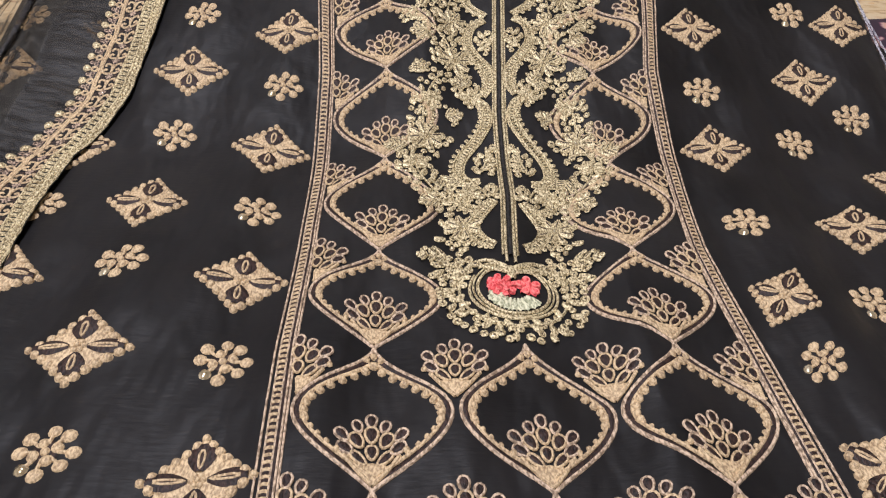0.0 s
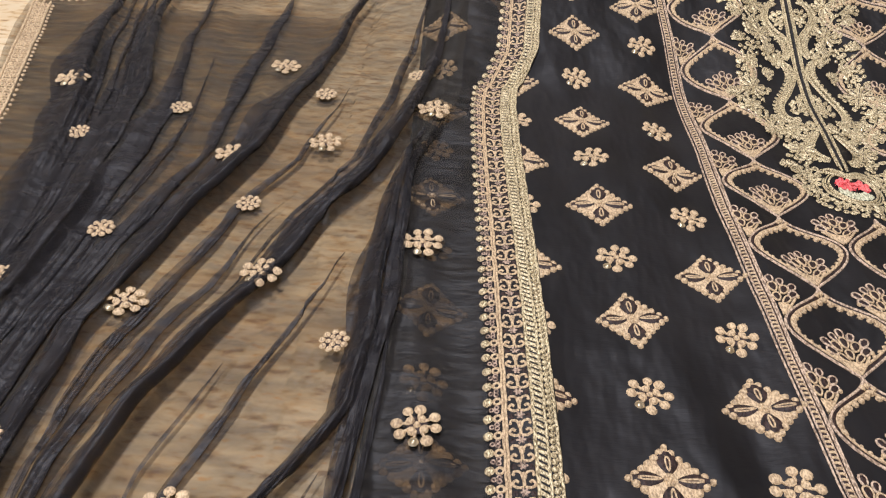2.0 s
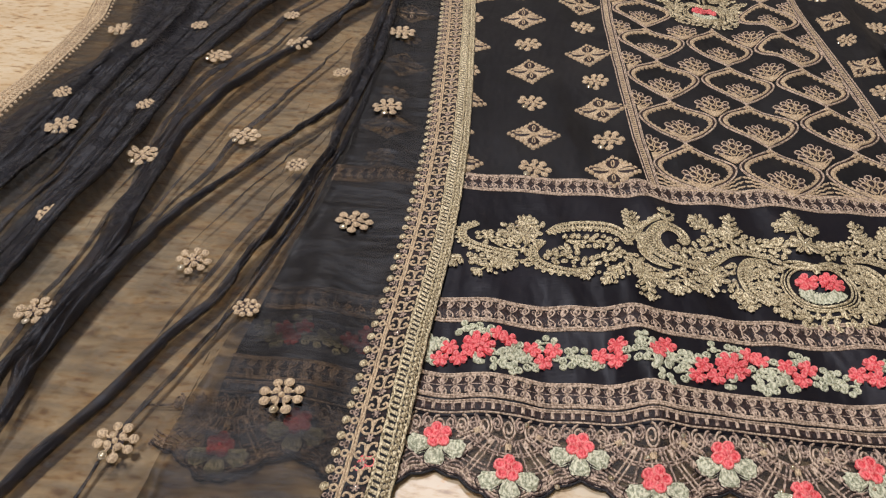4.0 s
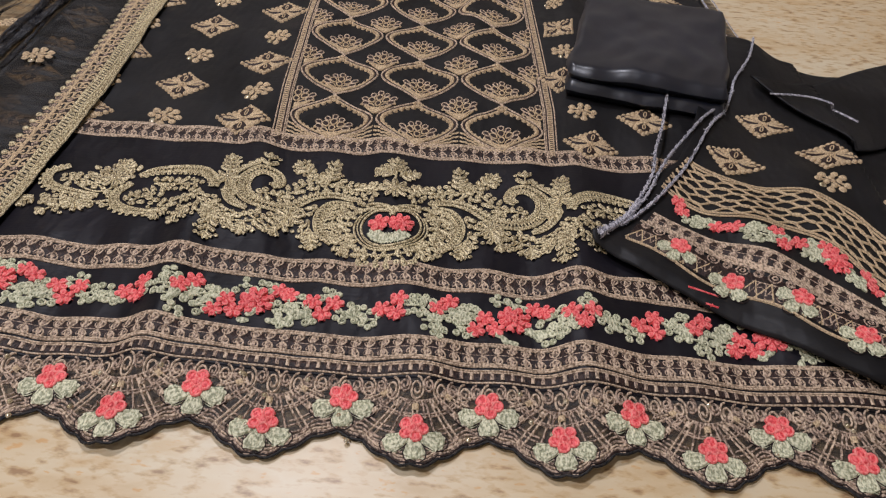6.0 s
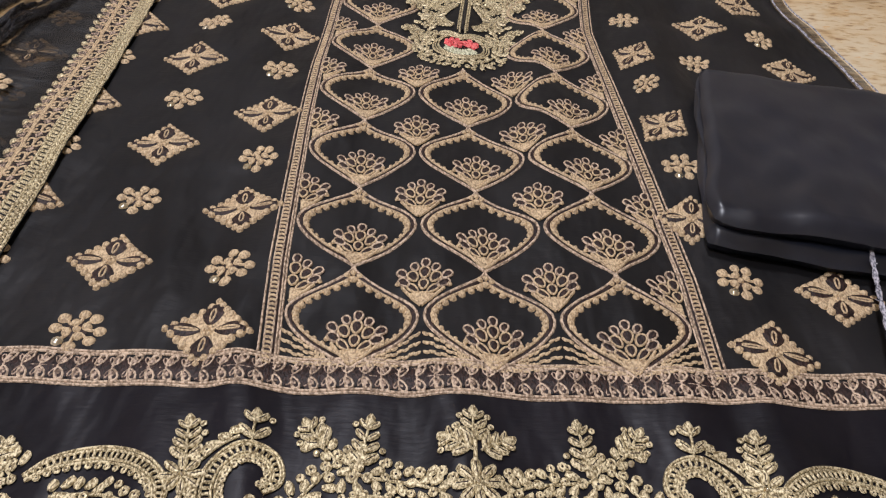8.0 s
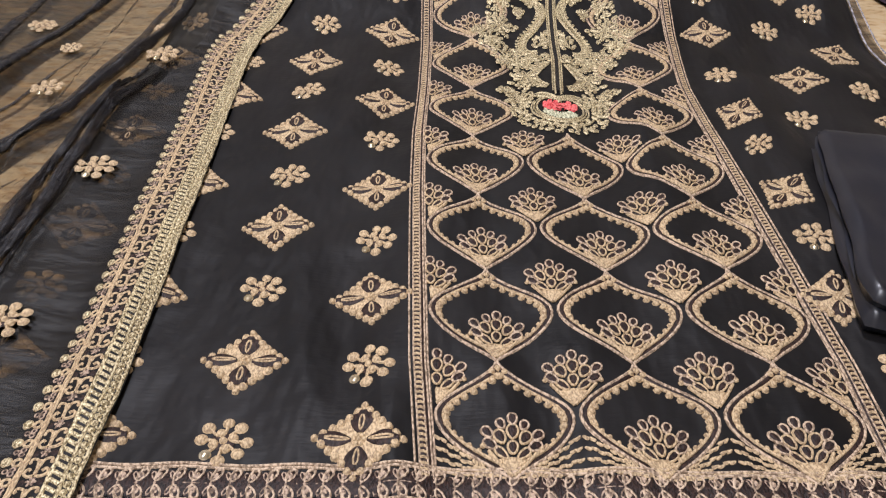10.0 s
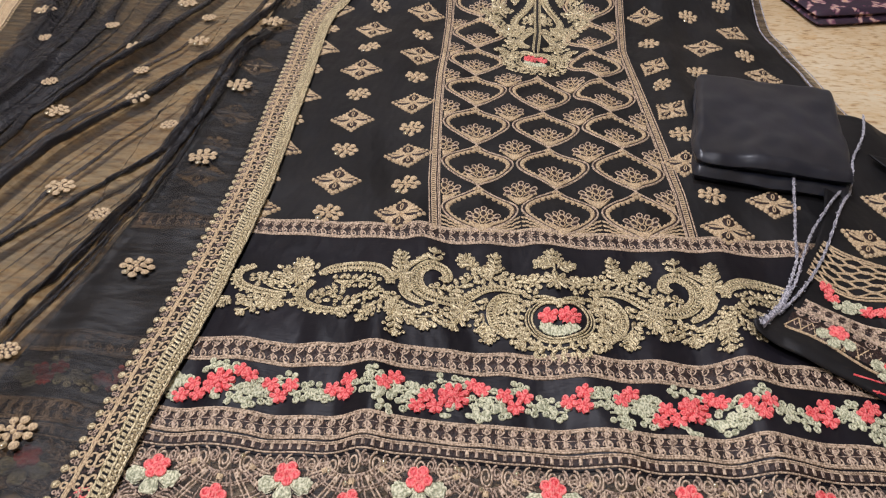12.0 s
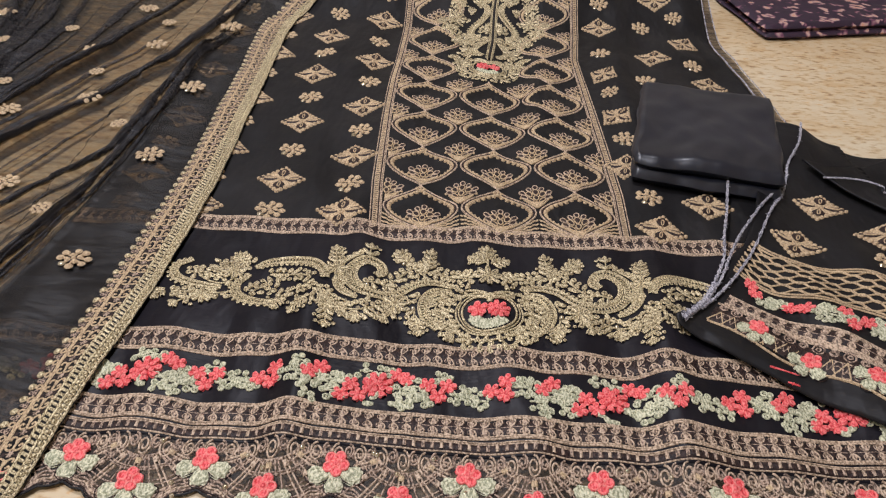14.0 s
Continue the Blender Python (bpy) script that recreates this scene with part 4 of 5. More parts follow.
def gold_hem(parent):
    rnd = random.Random(21)
    mid = lambda v: 0.003
    medallion(0.005, 0.013, 0.0262, 0.0250, 1, 3, parent)
    # C-scrolls, arches and tails of the left half, mirrored
    for pts, w in (
        ([(-0.112, 0.058), (-0.105, 0.066), (-0.110, 0.078), (-0.124, 0.081), (-0.137, 0.070), (-0.139, 0.054), (-0.132, 0.040), (-0.117, 0.031), (-0.098, 0.030), (-0.084, 0.039), (-0.070, 0.050), (-0.052, 0.055), (-0.034, 0.051)], 0.0098),
        ([(-0.160, 0.046), (-0.164, 0.060), (-0.178, 0.071), (-0.199, 0.077), (-0.220, 0.073), (-0.235, 0.062)], 0.0092),
        ([(-0.036, 0.044), (-0.052, 0.042), (-0.062, 0.026), (-0.060, 0.006), (-0.046, -0.012)], 0.0080),
        ([(-0.204, 0.012), (-0.224, 0.011), (-0.243, 0.022), (-0.248, 0.038), (-0.238, 0.052)], 0.0085),
        ([(-0.262, 0.032), (-0.290, 0.032), (-0.310, 0.042), (-0.314, 0.058), (-0.300, 0.068)], 0.0080),
        ([(-0.148, 0.060), (-0.150, 0.044), (-0.142, 0.030), (-0.126, 0.022)], 0.0060),
    ):
        both("scroll_band", scroll_band(pts, w), parent, mid)
    for pts, w, c in (
        ([(-0.168, 0.022), (-0.153, 0.012), (-0.139, 0.006), (-0.123, 0.006), (-0.105, 0.013), (-0.089, 0.022)], 0.0085, 0.4),
        ([(-0.160, 0.026), (-0.146, 0.020), (-0.130, 0.014), (-0.112, 0.018)], 0.0060, 0.5),
        ([(-0.218, 0.052), (-0.203, 0.054), (-0.188, 0.052), (-0.175, 0.046)], 0.0060, 0.3),
        ([(-0.200, 0.020), (-0.190, 0.030), (-0.176, 0.030), (-0.166, 0.032)], 0.0055, 0.3),
        ([(-0.104, 0.044), (-0.093, 0.055), (-0.084, 0.066), (-0.076, 0.078), (-0.088, 0.090)], 0.0065, 0.35),
        ([(-0.072, 0.082), (-0.062, 0.070), (-0.048, 0.068), (-0.032, 0.066), (-0.016, 0.060)], 0.0085, 0.4),
        ([(-0.046, 0.032), (-0.050, 0.014), (-0.044, -0.004), (-0.030, -0.020)], 0.0065, 0.4),
        ([(-0.070, 0.016), (-0.068, 0.002), (-0.060, -0.008)], 0.0060, 0.4),
        ([(-0.080, 0.030), (-0.072, 0.024), (-0.066, 0.034)], 0.0050, 0.4),
        ([(-0.240, 0.062), (-0.252, 0.070), (-0.266, 0.068), (-0.272, 0.056), (-0.262, 0.048)], 0.0070, 0.6),
        ([(-0.262, 0.044), (-0.280, 0.050), (-0.298, 0.048)], 0.0065, 0.5),
        ([(-0.252, 0.026), (-0.268, 0.022), (-0.288, 0.018), (-0.306, 0.018)], 0.0055, 0.4),
        ([(-0.232, 0.022), (-0.222, 0.032), (-0.212, 0.030), (-0.222, 0.044)], 0.0075, 0.6),
        ([(-0.252, 0.048), (-0.262, 0.038), (-0.280, 0.040), (-0.296, 0.056)], 0.0075, 0.5),
        ([(-0.128, 0.088), (-0.138, 0.082), (-0.146, 0.074)], 0.0040, 0.5),
        ([(-0.122, 0.014), (-0.106, 0.004), (-0.096, 0.002)], 0.0055, 0.4),
        ([(-0.120, 0.046), (-0.108, 0.048), (-0.096, 0.046)], 0.0040, 0.5),
    ):
        both("gold_vine", vine(rnd, pts, w, 6, c), parent, mid)
    for x, y, r in ((-0.089, 0.020, 0.0140), (-0.153, 0.064, 0.0125), (-0.256, 0.058, 0.0140), (-0.154, 0.008, 0.0105), (-0.276, 0.016, 0.0120), (-0.146, 0.044, 0.0085)):
        both("gold_blossom", turned(blossom(r), x, y, 0.2), parent, mid, lift=0.0018)
    # root of each spray, its bearing, length and pairs of leaves
    for x, y, deg, l, n in ((-0.172, 0.014, 228, 0.022, 3), (-0.153, 0.004, 277, 0.026, 3), (-0.153, 0.070, 100, 0.032, 4), (-0.121, 0.086, 93, 0.017, 2), (-0.082, 0.086, 128, 0.020, 3),
                            (-0.062, 0.072, 84, 0.036, 4), (-0.090, 0.012, 242, 0.018, 2), (-0.067, 0.004, 280, 0.022, 3), (-0.124, 0.004, 262, 0.010, 2), (-0.286, 0.012, 225, 0.018, 2),
                            (-0.314, 0.022, 235, 0.012, 2), (-0.200, 0.018, 250, 0.012, 2), (-0.256, 0.072, 70, 0.010, 2)):
        both("gold_sprig", turned(sprig(rnd, l, 0.0125, n), x, y, math.radians(deg)), parent, mid, lift=0.0016)
    stitched("gold_blossom", blossom(0.015), parent, at(0.004, 0.064, 0.1), lift=0.002)
    for x, y, deg, l in ((0.003, 0.088, 92, 0.022), (0.002, 0.084, 152, 0.019), (0.006, 0.084, 28, 0.019)):
        stitched("gold_sprig", sprig(rnd, l, 0.0125, 3), parent, at(x, y, math.radians(deg)), lift=0.0016)
    stem = Geo()
    stem.tube([(0.004, 0.058), (0.003, 0.075), (0.003, 0.100)], 0.0012, T_ZARI)
    stitched("gold_stem", stem, parent, lift=0.0014)


gold_hem(shirt)


def neck_mid(v):
    return np.interp(v, [0.55, 0.60, 0.66, 0.76, 0.90, 1.1], [0.001, 0.003, 0.008, 0.010, 0.019, 0.03])


def gold_neck(parent):
    rnd = random.Random(8)
    TAKEN.clear()
    slit = Geo()
    for s in (-1, 1):
        slit.piece("binding_cord")
        slit.tube([(s * 0.0030, y) for y in np.linspace(0.583, 1.11, 70)], 0.0011, T_ZARI)
        slit.piece("binding_cord")
        slit.tube([(s * 0.0052, y) for y in np.linspace(0.590, 1.11, 70)], 0.0008, T_ZARI)
    slit.piece("")
    slit.tube([(0, y) for y in np.linspace(0.59, 1.11, 40)], 0.0016, T_CORD)
    stitched("neck_slit_binding", slit, parent, lambda u, v: (neck_mid(v) + u, v), lift=0.001)
    medallion(0.001, 0.556, 0.0235, 0.0225, -1, 5, parent)
    for pts, w in (
        ([(-0.020, 0.679), (-0.030, 0.680), (-0.036, 0.692), (-0.033, 0.710), (-0.021, 0.730), (-0.011, 0.752), (-0.012, 0.770), (-0.020, 0.780)], 0.0088),
        ([(-0.014, 0.782), (-0.008, 0.797), (-0.010, 0.815), (-0.022, 0.834), (-0.029, 0.852), (-0.025, 0.872), (-0.013, 0.880)], 0.0088),
        ([(-0.012, 0.886), (-0.030, 0.902), (-0.034, 0.925), (-0.018, 0.945), (-0.010, 0.97)], 0.0088),
        ([(-0.010, 0.600), (-0.020, 0.606), (-0.026, 0.622), (-0.018, 0.640), (-0.010, 0.652)], 0.0090),
        ([(-0.018, 0.640), (-0.032, 0.648), (-0.034, 0.664), (-0.022, 0.672)], 0.0075),
    ):
        both("scroll_band", scroll_band(pts, w), parent, neck_mid)
    for pts, w, c in (
        ([(-0.034, 0.650), (-0.050, 0.662), (-0.066, 0.684), (-0.072, 0.708), (-0.062, 0.728)], 0.0111, 0.45),
        ([(-0.064, 0.742), (-0.064, 0.762), (-0.060, 0.784), (-0.050, 0.806)], 0.0084, 0.5),
        ([(-0.046, 0.816), (-0.044, 0.836), (-0.054, 0.852), (-0.068, 0.866), (-0.082, 0.886)], 0.0111, 0.5),
        ([(-0.044, 0.845), (-0.042, 0.862), (-0.048, 0.882), (-0.046, 0.905)], 0.0084, 0.45),
        ([(-0.052, 0.736), (-0.058, 0.722), (-0.070, 0.716)], 0.0091, 0.45),
        ([(-0.018, 0.690), (-0.014, 0.706), (-0.013, 0.722)], 0.0059, 0.6),
        ([(-0.020, 0.838), (-0.014, 0.852), (-0.012, 0.866)], 0.0065, 0.6),
        ([(-0.028, 0.604), (-0.038, 0.612), (-0.038, 0.630)], 0.0078, 0.5),
        ([(-0.06, 0.89), (-0.08, 0.92), (-0.10, 0.95)], 0.0156, 0.5),
        ([(-0.014, 0.655), (-0.024, 0.672), (-0.040, 0.676)], 0.0078, 0.5),
        ([(-0.018, 0.776), (-0.026, 0.786), (-0.034, 0.780)], 0.0078, 0.5),
        ([(-0.030, 0.588), (-0.040, 0.580), (-0.044, 0.566)], 0.0078, 0.6),
    ):
        both("gold_vine", vine(rnd, pts, w, 6, c), parent, neck_mid)
    for x, y, r in ((-0.033, 0.622, 0.0150), (-0.062, 0.730, 0.0165), (-0.040, 0.822, 0.0165), (-0.044, 0.872, 0.0150), (-0.024, 0.782, 0.0110), (-0.070, 0.698, 0.011), (-0.030, 0.660, 0.010), (-0.058, 0.772, 0.009), (-0.062, 0.905, 0.014)):
        both("gold_blossom", turned(blossom(r), x, y, 0.3), parent, neck_mid, lift=0.0018)
    for x, y, deg, l in ((-0.042, 0.590, 178, 0.020), (-0.050, 0.655, 200, 0.014), (-0.078, 0.716, 170, 0.014), (-0.066, 0.800, 120, 0.012), (-0.046, 0.756, 20, 0.012), (-0.030, 0.792, 100, 0.016), (-0.064, 0.850, 170, 0.014), (-0.028, 0.796, 170, 0.010), (-0.050, 0.686, 300, 0.012)):
        both("gold_sprig", turned(sprig(rnd, l, 0.011), x, y, math.radians(deg)), parent, neck_mid, lift=0.0016)


gold_neck(shirt)


# ---- dupatta ----
# x of the long creases at each y, from the far side to the strip beside the gold border
CREASE_Y = (-0.42, -0.26, -0.15, -0.06, 0.03, 0.105, 0.16, 0.21, 0.26, 0.32, 0.38, 0.47, 0.55, 0.66, 0.76, 0.98)
CREASES = (
    (-0.90, -0.86, -0.83, -0.81, -0.795, -0.785, -0.78, -0.775, -0.77, -0.765, -0.76, -0.765, -0.775, -0.79, -0.81, -0.84),
    (-0.84, -0.80, -0.785, -0.775, -0.765, -0.752, -0.745, -0.741, -0.737, -0.729, -0.723, -0.715, -0.715, -0.724, -0.746, -0.780),
    (-0.74, -0.715, -0.705, -0.695, -0.680, -0.668, -0.666, -0.665, -0.662, -0.656, -0.641, -0.614, -0.577, -0.560, -0.537, -0.500),
    (-0.67, -0.645, -0.632, -0.622, -0.618, -0.615, -0.614, -0.610, -0.594, -0.568, -0.532, -0.502, -0.456, -0.425, -0.412, -0.400),
    (-0.655, -0.632, -0.622, -0.612, -0.589, -0.549, -0.518, -0.488, -0.458, -0.450, -0.445, -0.440, -0.437, -0.405, -0.395, -0.385),
    (-0.640, -0.610, -0.558, -0.511, -0.484, -0.468, -0.455, -0.449, -0.447, -0.440, -0.434, -0.430, -0.428, -0.398, -0.388, -0.378),
    (-0.560, -0.512, -0.499, -0.478, -0.457, -0.446, -0.440, -0.438, -0.436, -0.430, -0.428, -0.427, -0.425, -0.392, -0.382, -0.372),
)
FOLD_H = (0.010, 0.012, 0.016, 0.017, 0.011, 0.009, 0.004)
FOLD_W = (0.014, 0.013, 0.013, 0.012, 0.009, 0.008, 0.006)


def crease_x(k, y):
    """x of crease k; a broken k lies between two creases."""
    k = min(max(k, 0.0), len(CREASES) - 1.0)
    a, b = int(k), min(int(k) + 1, len(CREASES) - 1)
    xa, xb = np.interp(y, CREASE_Y, CREASES[a]), np.interp(y, CREASE_Y, CREASES[b])
    return xa + (xb - xa) * (k - a) + 0.0022 * np.sin(23 * y + 5 * k) + 0.0012 * np.sin(61 * y + 11 * k)


def crease_phase(x, y):
    """How many creases lie to the far side of a place: runs along the drape."""
    q = np.zeros_like(x)
    for a in range(len(CREASES) - 1):
        xa, xb = np.interp(y, CREASE_Y, CREASES[a]), np.interp(y, CREASE_Y, CREASES[a + 1])
        q = q + np.clip((x - xa) / np.maximum(xb - xa, 0.004), 0, 1)
    return q


def dupatta_z(x, y):
    x, y = np.broadcast_arrays(np.asarray(x, float), np.asarray(y, float))
    z = np.where(x > -0.50, shirt_z(np.maximum(x, -0.48), y) * smooth(-0.50, -0.478, x), -0.0035 * smooth(-0.478, -0.50, x)) + 0.0018
    z = z + 0.0016 * (1 + np.sin(31 * x - 14 * y) * np.sin(11 * y + 23 * x)) + 0.0006 * np.sin(70 * y + 30 * x + 2 * np.sin(40 * x))
    free = smooth(-0.37, -0.43, x)
    # fine pulled creases that run with the drape
    q = crease_phase(x, y)
    for n, ph, h in ((3.0, 0.4, 0.0030), (5.7, 2.1, 0.0020), (9.3, 4.4, 0.0013), (14.0, 1.2, 0.0008)):
        wave = np.sin(2 * np.pi * n * q + ph + 1.3 * np.sin(6 * y + n) + 0.8 * np.sin(17 * y - 9 * x + ph))
        patch = smooth(-0.55, 0.6, np.sin(5.3 * x * n * 0.4 + 5.1 * y + 5 * ph) * np.sin(4.7 * y - 6.1 * x + ph))
        z = z + free * h * (0.25 + 0.75 * patch) * np.exp(-((1 - wave) / 0.35))
    # cross wrinkles
    for ax, ay, ph, h in ((23, 41, 0.3, 0.0014), (-31, 52, 1.9, 0.0011), (9, 74, 4.0, 0.0010)):
        wave = np.sin(ax * x + ay * y + ph + 1.6 * np.sin(7 * x - 5 * y + 3 * ph) + 1.1 * np.sin(13 * y + 9 * x))
        patch = smooth(-0.3, 0.7, np.sin(5.3 * x + 4.1 * y + 5 * ph) * np.sin(7.7 * y - 6.1 * x + ph))
        z = z + free * h * patch * np.exp(-((1 - wave) / 0.10))
    for k, (h, w) in enumerate(zip(FOLD_H, FOLD_W)):
        d = (x - crease_x(float(k), y)) / w
        low = 0.55 + 0.45 * np.sin(7 * y + 2.1 * k) ** 2
        z = z + free * low * h * np.where(d > 0, np.exp(-(d * 1.9) ** 2), np.exp(-(d * 0.75) ** 2))
    return z


def inner_edge(y):
    return np.interp(y, [-0.42, -0.26, -0.21, -0.155, -0.075, 0.02, 0.10, 0.20, 0.30, 0.45, 0.60, 0.66, 0.70, 0.715, 0.77, 0.85, 1.1],
                     [-0.368, -0.348, -0.342, -0.336, -0.330, -0.320, -0.3155, -0.3130, -0.3145, -0.319, -0.325, -0.326, -0.323, -0.316, -0.297, -0.292, -0.288])


LEFT_EDGE = lambda y: np.interp(y, [-0.45, 0.3, 0.45, 0.67, 0.85, 1.0], [-0.93, -0.848, -0.845, -0.885, -0.93, -0.95])
TOP_EDGE = lambda x: np.interp(x, [-0.95, -0.82, -0.61, -0.48, -0.3], [0.885, 0.910, 0.958, 0.982, 1.0])

dupatta = thing("dupatta", "sheer black chiffon dupatta with gold florets, folded beside the shirt", "scarf")


def dupatta_place(u, v):
    y0 = -0.42 + 1.36 * v
    x = LEFT_EDGE(y0) + (inner_edge(y0) - 0.022 - LEFT_EDGE(y0)) * u
    return x, -0.42 + (TOP_EDGE(x) + 0.42) * v


sheet("cloth", np.linspace(0, 1, 300), np.linspace(0, 1, 320), dupatta_place, dupatta_z, SHEER, dupatta, thick=0)


def pleat(k, wide, y0, y1, layers):
    """A fold that lies over itself along crease k: several plies that share their near edge."""
    for layer in range(layers):
        def place(u, v, share=1 - 0.17 * layer):
            y = y0 + 0.02 * layer + (y1 - y0 - 0.035 * layer) * v
            taper = np.sin(np.pi * np.clip(v, 0.01, 0.99)) ** 0.6
            swell = 0.7 + 0.3 * np.sin(11 * y + 7 * k) + 0.16 * np.sin(29 * y + 3 * layer + 4 * k)
            return crease_x(k, y) + 0.004 - wide * share * u * taper * swell, y

        sheet("pleat", np.linspace(0, 1, 14), np.linspace(0, 1, 170), place, lambda x, y, up=0.0012 * (layer + 1): dupatta_z(x, y) + up, GATHERED, dupatta, thick=0)


for k, wide, y0, y1, layers in (
    (0.0, 0.056, -0.30, 0.92, 4), (0.45, 0.020, 0.0, 0.90, 3), (1.0, 0.062, -0.38, 0.92, 4), (1.35, 0.018, -0.20, 0.75, 2), (1.62, 0.034, -0.38, 0.93, 3), (1.85, 0.010, 0.10, 0.60, 2),
    (2.0, 0.048, -0.40, 0.95, 4), (2.30, 0.012, 0.05, 0.70, 2), (2.55, 0.014, -0.36, 0.50, 2), (2.74, 0.010, 0.25, 0.94, 2),
    (3.0, 0.036, -0.40, 0.95, 4), (3.2, 0.006, -0.02, 0.30, 1), (3.45, 0.008, 0.02, 0.42, 2),
    (0.22, 0.030, -0.38, 0.93, 3), (0.75, 0.030, -0.36, 0.93, 3), (1.2, 0.034, 0.05, 0.93, 3), (1.5, 0.016, -0.10, 0.50, 2),
    (4.0, 0.030, -0.22, 0.60, 4), (4.35, 0.005, 0.0, 0.22, 1), (5.0, 0.019, -0.38, 0.62, 4), (4.75, 0.006, -0.1, 0.14, 1), (5.5, 0.009, -0.40, 0.46, 2),
):
    pleat(k, wide, y0, y1, layers)


# beyond the third crease the cloth lies double
def far_half(u, v):
    y = -0.40 + 1.26 * v
    right = crease_x(2.0, y) - 0.012 + 0.006 * np.sin(9 * y)
    left = LEFT_EDGE(y) + 0.02
    return left + (right - left) * u, y


sheet("upper_ply", np.linspace(0, 1, 130), np.linspace(0, 1, 240), far_half, lambda x, y: dupatta_z(x, y) + 0.0010 + 0.0006 * np.sin(60 * x + 25 * y), SHEER, dupatta, thick=0)


# the strip beside the border lies double, folded under along the last crease
def doubled(u, v):
    y = -0.40 + 1.32 * v
    left = crease_x(6.0, y)
    return left + (inner_edge(y) - 0.03 - left) * u, y


sheet("turned_under_strip", np.linspace(0, 1, 40), np.linspace(0, 1, 240), doubled, lambda x, y: dupatta_z(x, y) + 0.0008, STRIP, dupatta, thick=0)

FLORETS = ((-0.413, 0.053), (-0.408, 0.250), (-0.414, 0.432), (-0.413, 0.629), (-0.431, -0.151), (-0.555, 0.186), (-0.546, -0.010), (-0.540, 0.384), (-0.518, 0.577), (-0.539, -0.195),
           (-0.636, 0.350), (-0.648, 0.137), (-0.586, 0.727), (-0.602, 0.544), (-0.751, 0.173), (-0.785, 0.411), (-0.655, -0.08), (-0.80, 0.66))
ROSETTES = ((-0.485, 0.133), (-0.480, -0.069), (-0.472, 0.317), (-0.572, 0.479), (-0.532, 0.674), (-0.686, 0.433), (-0.677, 0.630), (-0.760, 0.573), (-0.434, 0.703), (-0.676, 0.222),
            (-0.692, 0.028), (-0.740, 0.368), (-0.776, 0.233))
for name, geo, spots in (("floret_motif", FLORET, FLORETS), ("rosette_motif", ROSETTE, ROSETTES)):
    for x, y in spots:
        flat = lambda a, b, x=x, y=y: 0.3 * dupatta_z(a, b) + 0.7 * float(dupatta_z(x, y))
        stitched(name, geo, dupatta, at(x, y, rng.uniform(0, 0.7), rng.uniform(0.92, 1.06), rng.uniform(0.85, 1.0)), flat, lift=0.0045)


# -- gold border of the dupatta --
def border_lanes(y0, y1):
    """Long lanes of the border, in (across, along): a double braid, a line and the bars between."""
    g = Geo()
    ys = np.linspace(y0, y1, 260)
    for c, r, t in ((0.0010, 0.0014, T_ZARI), (0.0084, 0.0013, T_ZARI), (0.0165, 0.0014, T_ZARI), (0.0345, 0.0012, T_TAN), (0.0365, 0.0010, T_TAN)):
        g.tube([(c + 0.0003 * math.sin(900 * y), y) for y in ys], r, t)
    n = int((y1 - y0) / 0.0050)
    for i in range(n):
        y = y0 + i * 0.0050
        g.tube([(0.0092, y), (0.0160, y + 0.0030)], 0.0017, T_ZARI, False, 0.7)
        g.bead(0.0050, y, 0.0026, T_ZARI, 0.8, 7)
        g.tube([(0.0006, y + 0.001), (0.0034, y + 0.0026)], 0.0009, T_ZARI, False, 1.8)
    return g


def border_motif():
    """A stem with paired scrolls above and below, then a small star in dull thread."""
    g = Geo()
    for q in (-1, 1):
        c = 0.0255
        g.tube(bez([(c + q * 0.0006, -0.0005), (c + q * 0.0020, 0.0042), (c + q * 0.0058, 0.0052), (c + q * 0.0066, 0.0028)], 4), 0.0010, T_TAN)
        g.tube(bez([(c + q * 0.0004, -0.0062), (c + q * 0.0042, -0.0064), (c + q * 0.0072, -0.0040), (c + q * 0.0054, -0.0014), (c + q * 0.0032, -0.0030)], 4), 0.0011, T_TAN)
        g.bead(c + q * 0.0064, 0.0030, 0.0014, T_TAN)
    g.tube([(0.0255, -0.0062), (0.0255, 0.0005), (0.0255, 0.0040)], 0.0013, T_TAN)
    for k in range(6):
        g.leaf(0.0255, 0.0092, 0.0034, 0.0020, k * 1.047, T_MAUVE, 0.0011)
    for q in (-1, 1):
        g.disc(0.0255 + q * 0.0056, 0.0086, 0.0022, T_SHADE)
    g.bead(0.0255, 0.0092, 0.0013, T_SEQ)
    return g


def border_fringe():
    """A bright figure of eight at the outer edge, then a small dark one."""
    g = Geo()
    g.ring(0.0400, 0.0, 0.0024, 0.0011, T_TAN, 9)
    g.tube([(0.0368, 0.0), (0.0385, 0.0)], 0.0012, T_TAN)
    g.bead(0.0462, 0.0003, 0.0036, T_ZARI, 0.5, 10)
    g.ring(0.0462, 0.0003, 0.0026, 0.0008, T_TAN, 9)
    for dx, dy in ((0.0405, 0.0056), (0.0405, 0.0086), (0.0440, 0.0070)):
        g.ring(dx, dy, 0.0014, 0.0007, T_MAUVE, 8)
        g.bead(dx, dy, 0.0012, T_SHADE, 0.6, 7)
    return g


def border_place(u, v):
    return inner_edge(v) - u, v


def border_z(x, y):
    return dupatta_z(x, y) + 0.0012


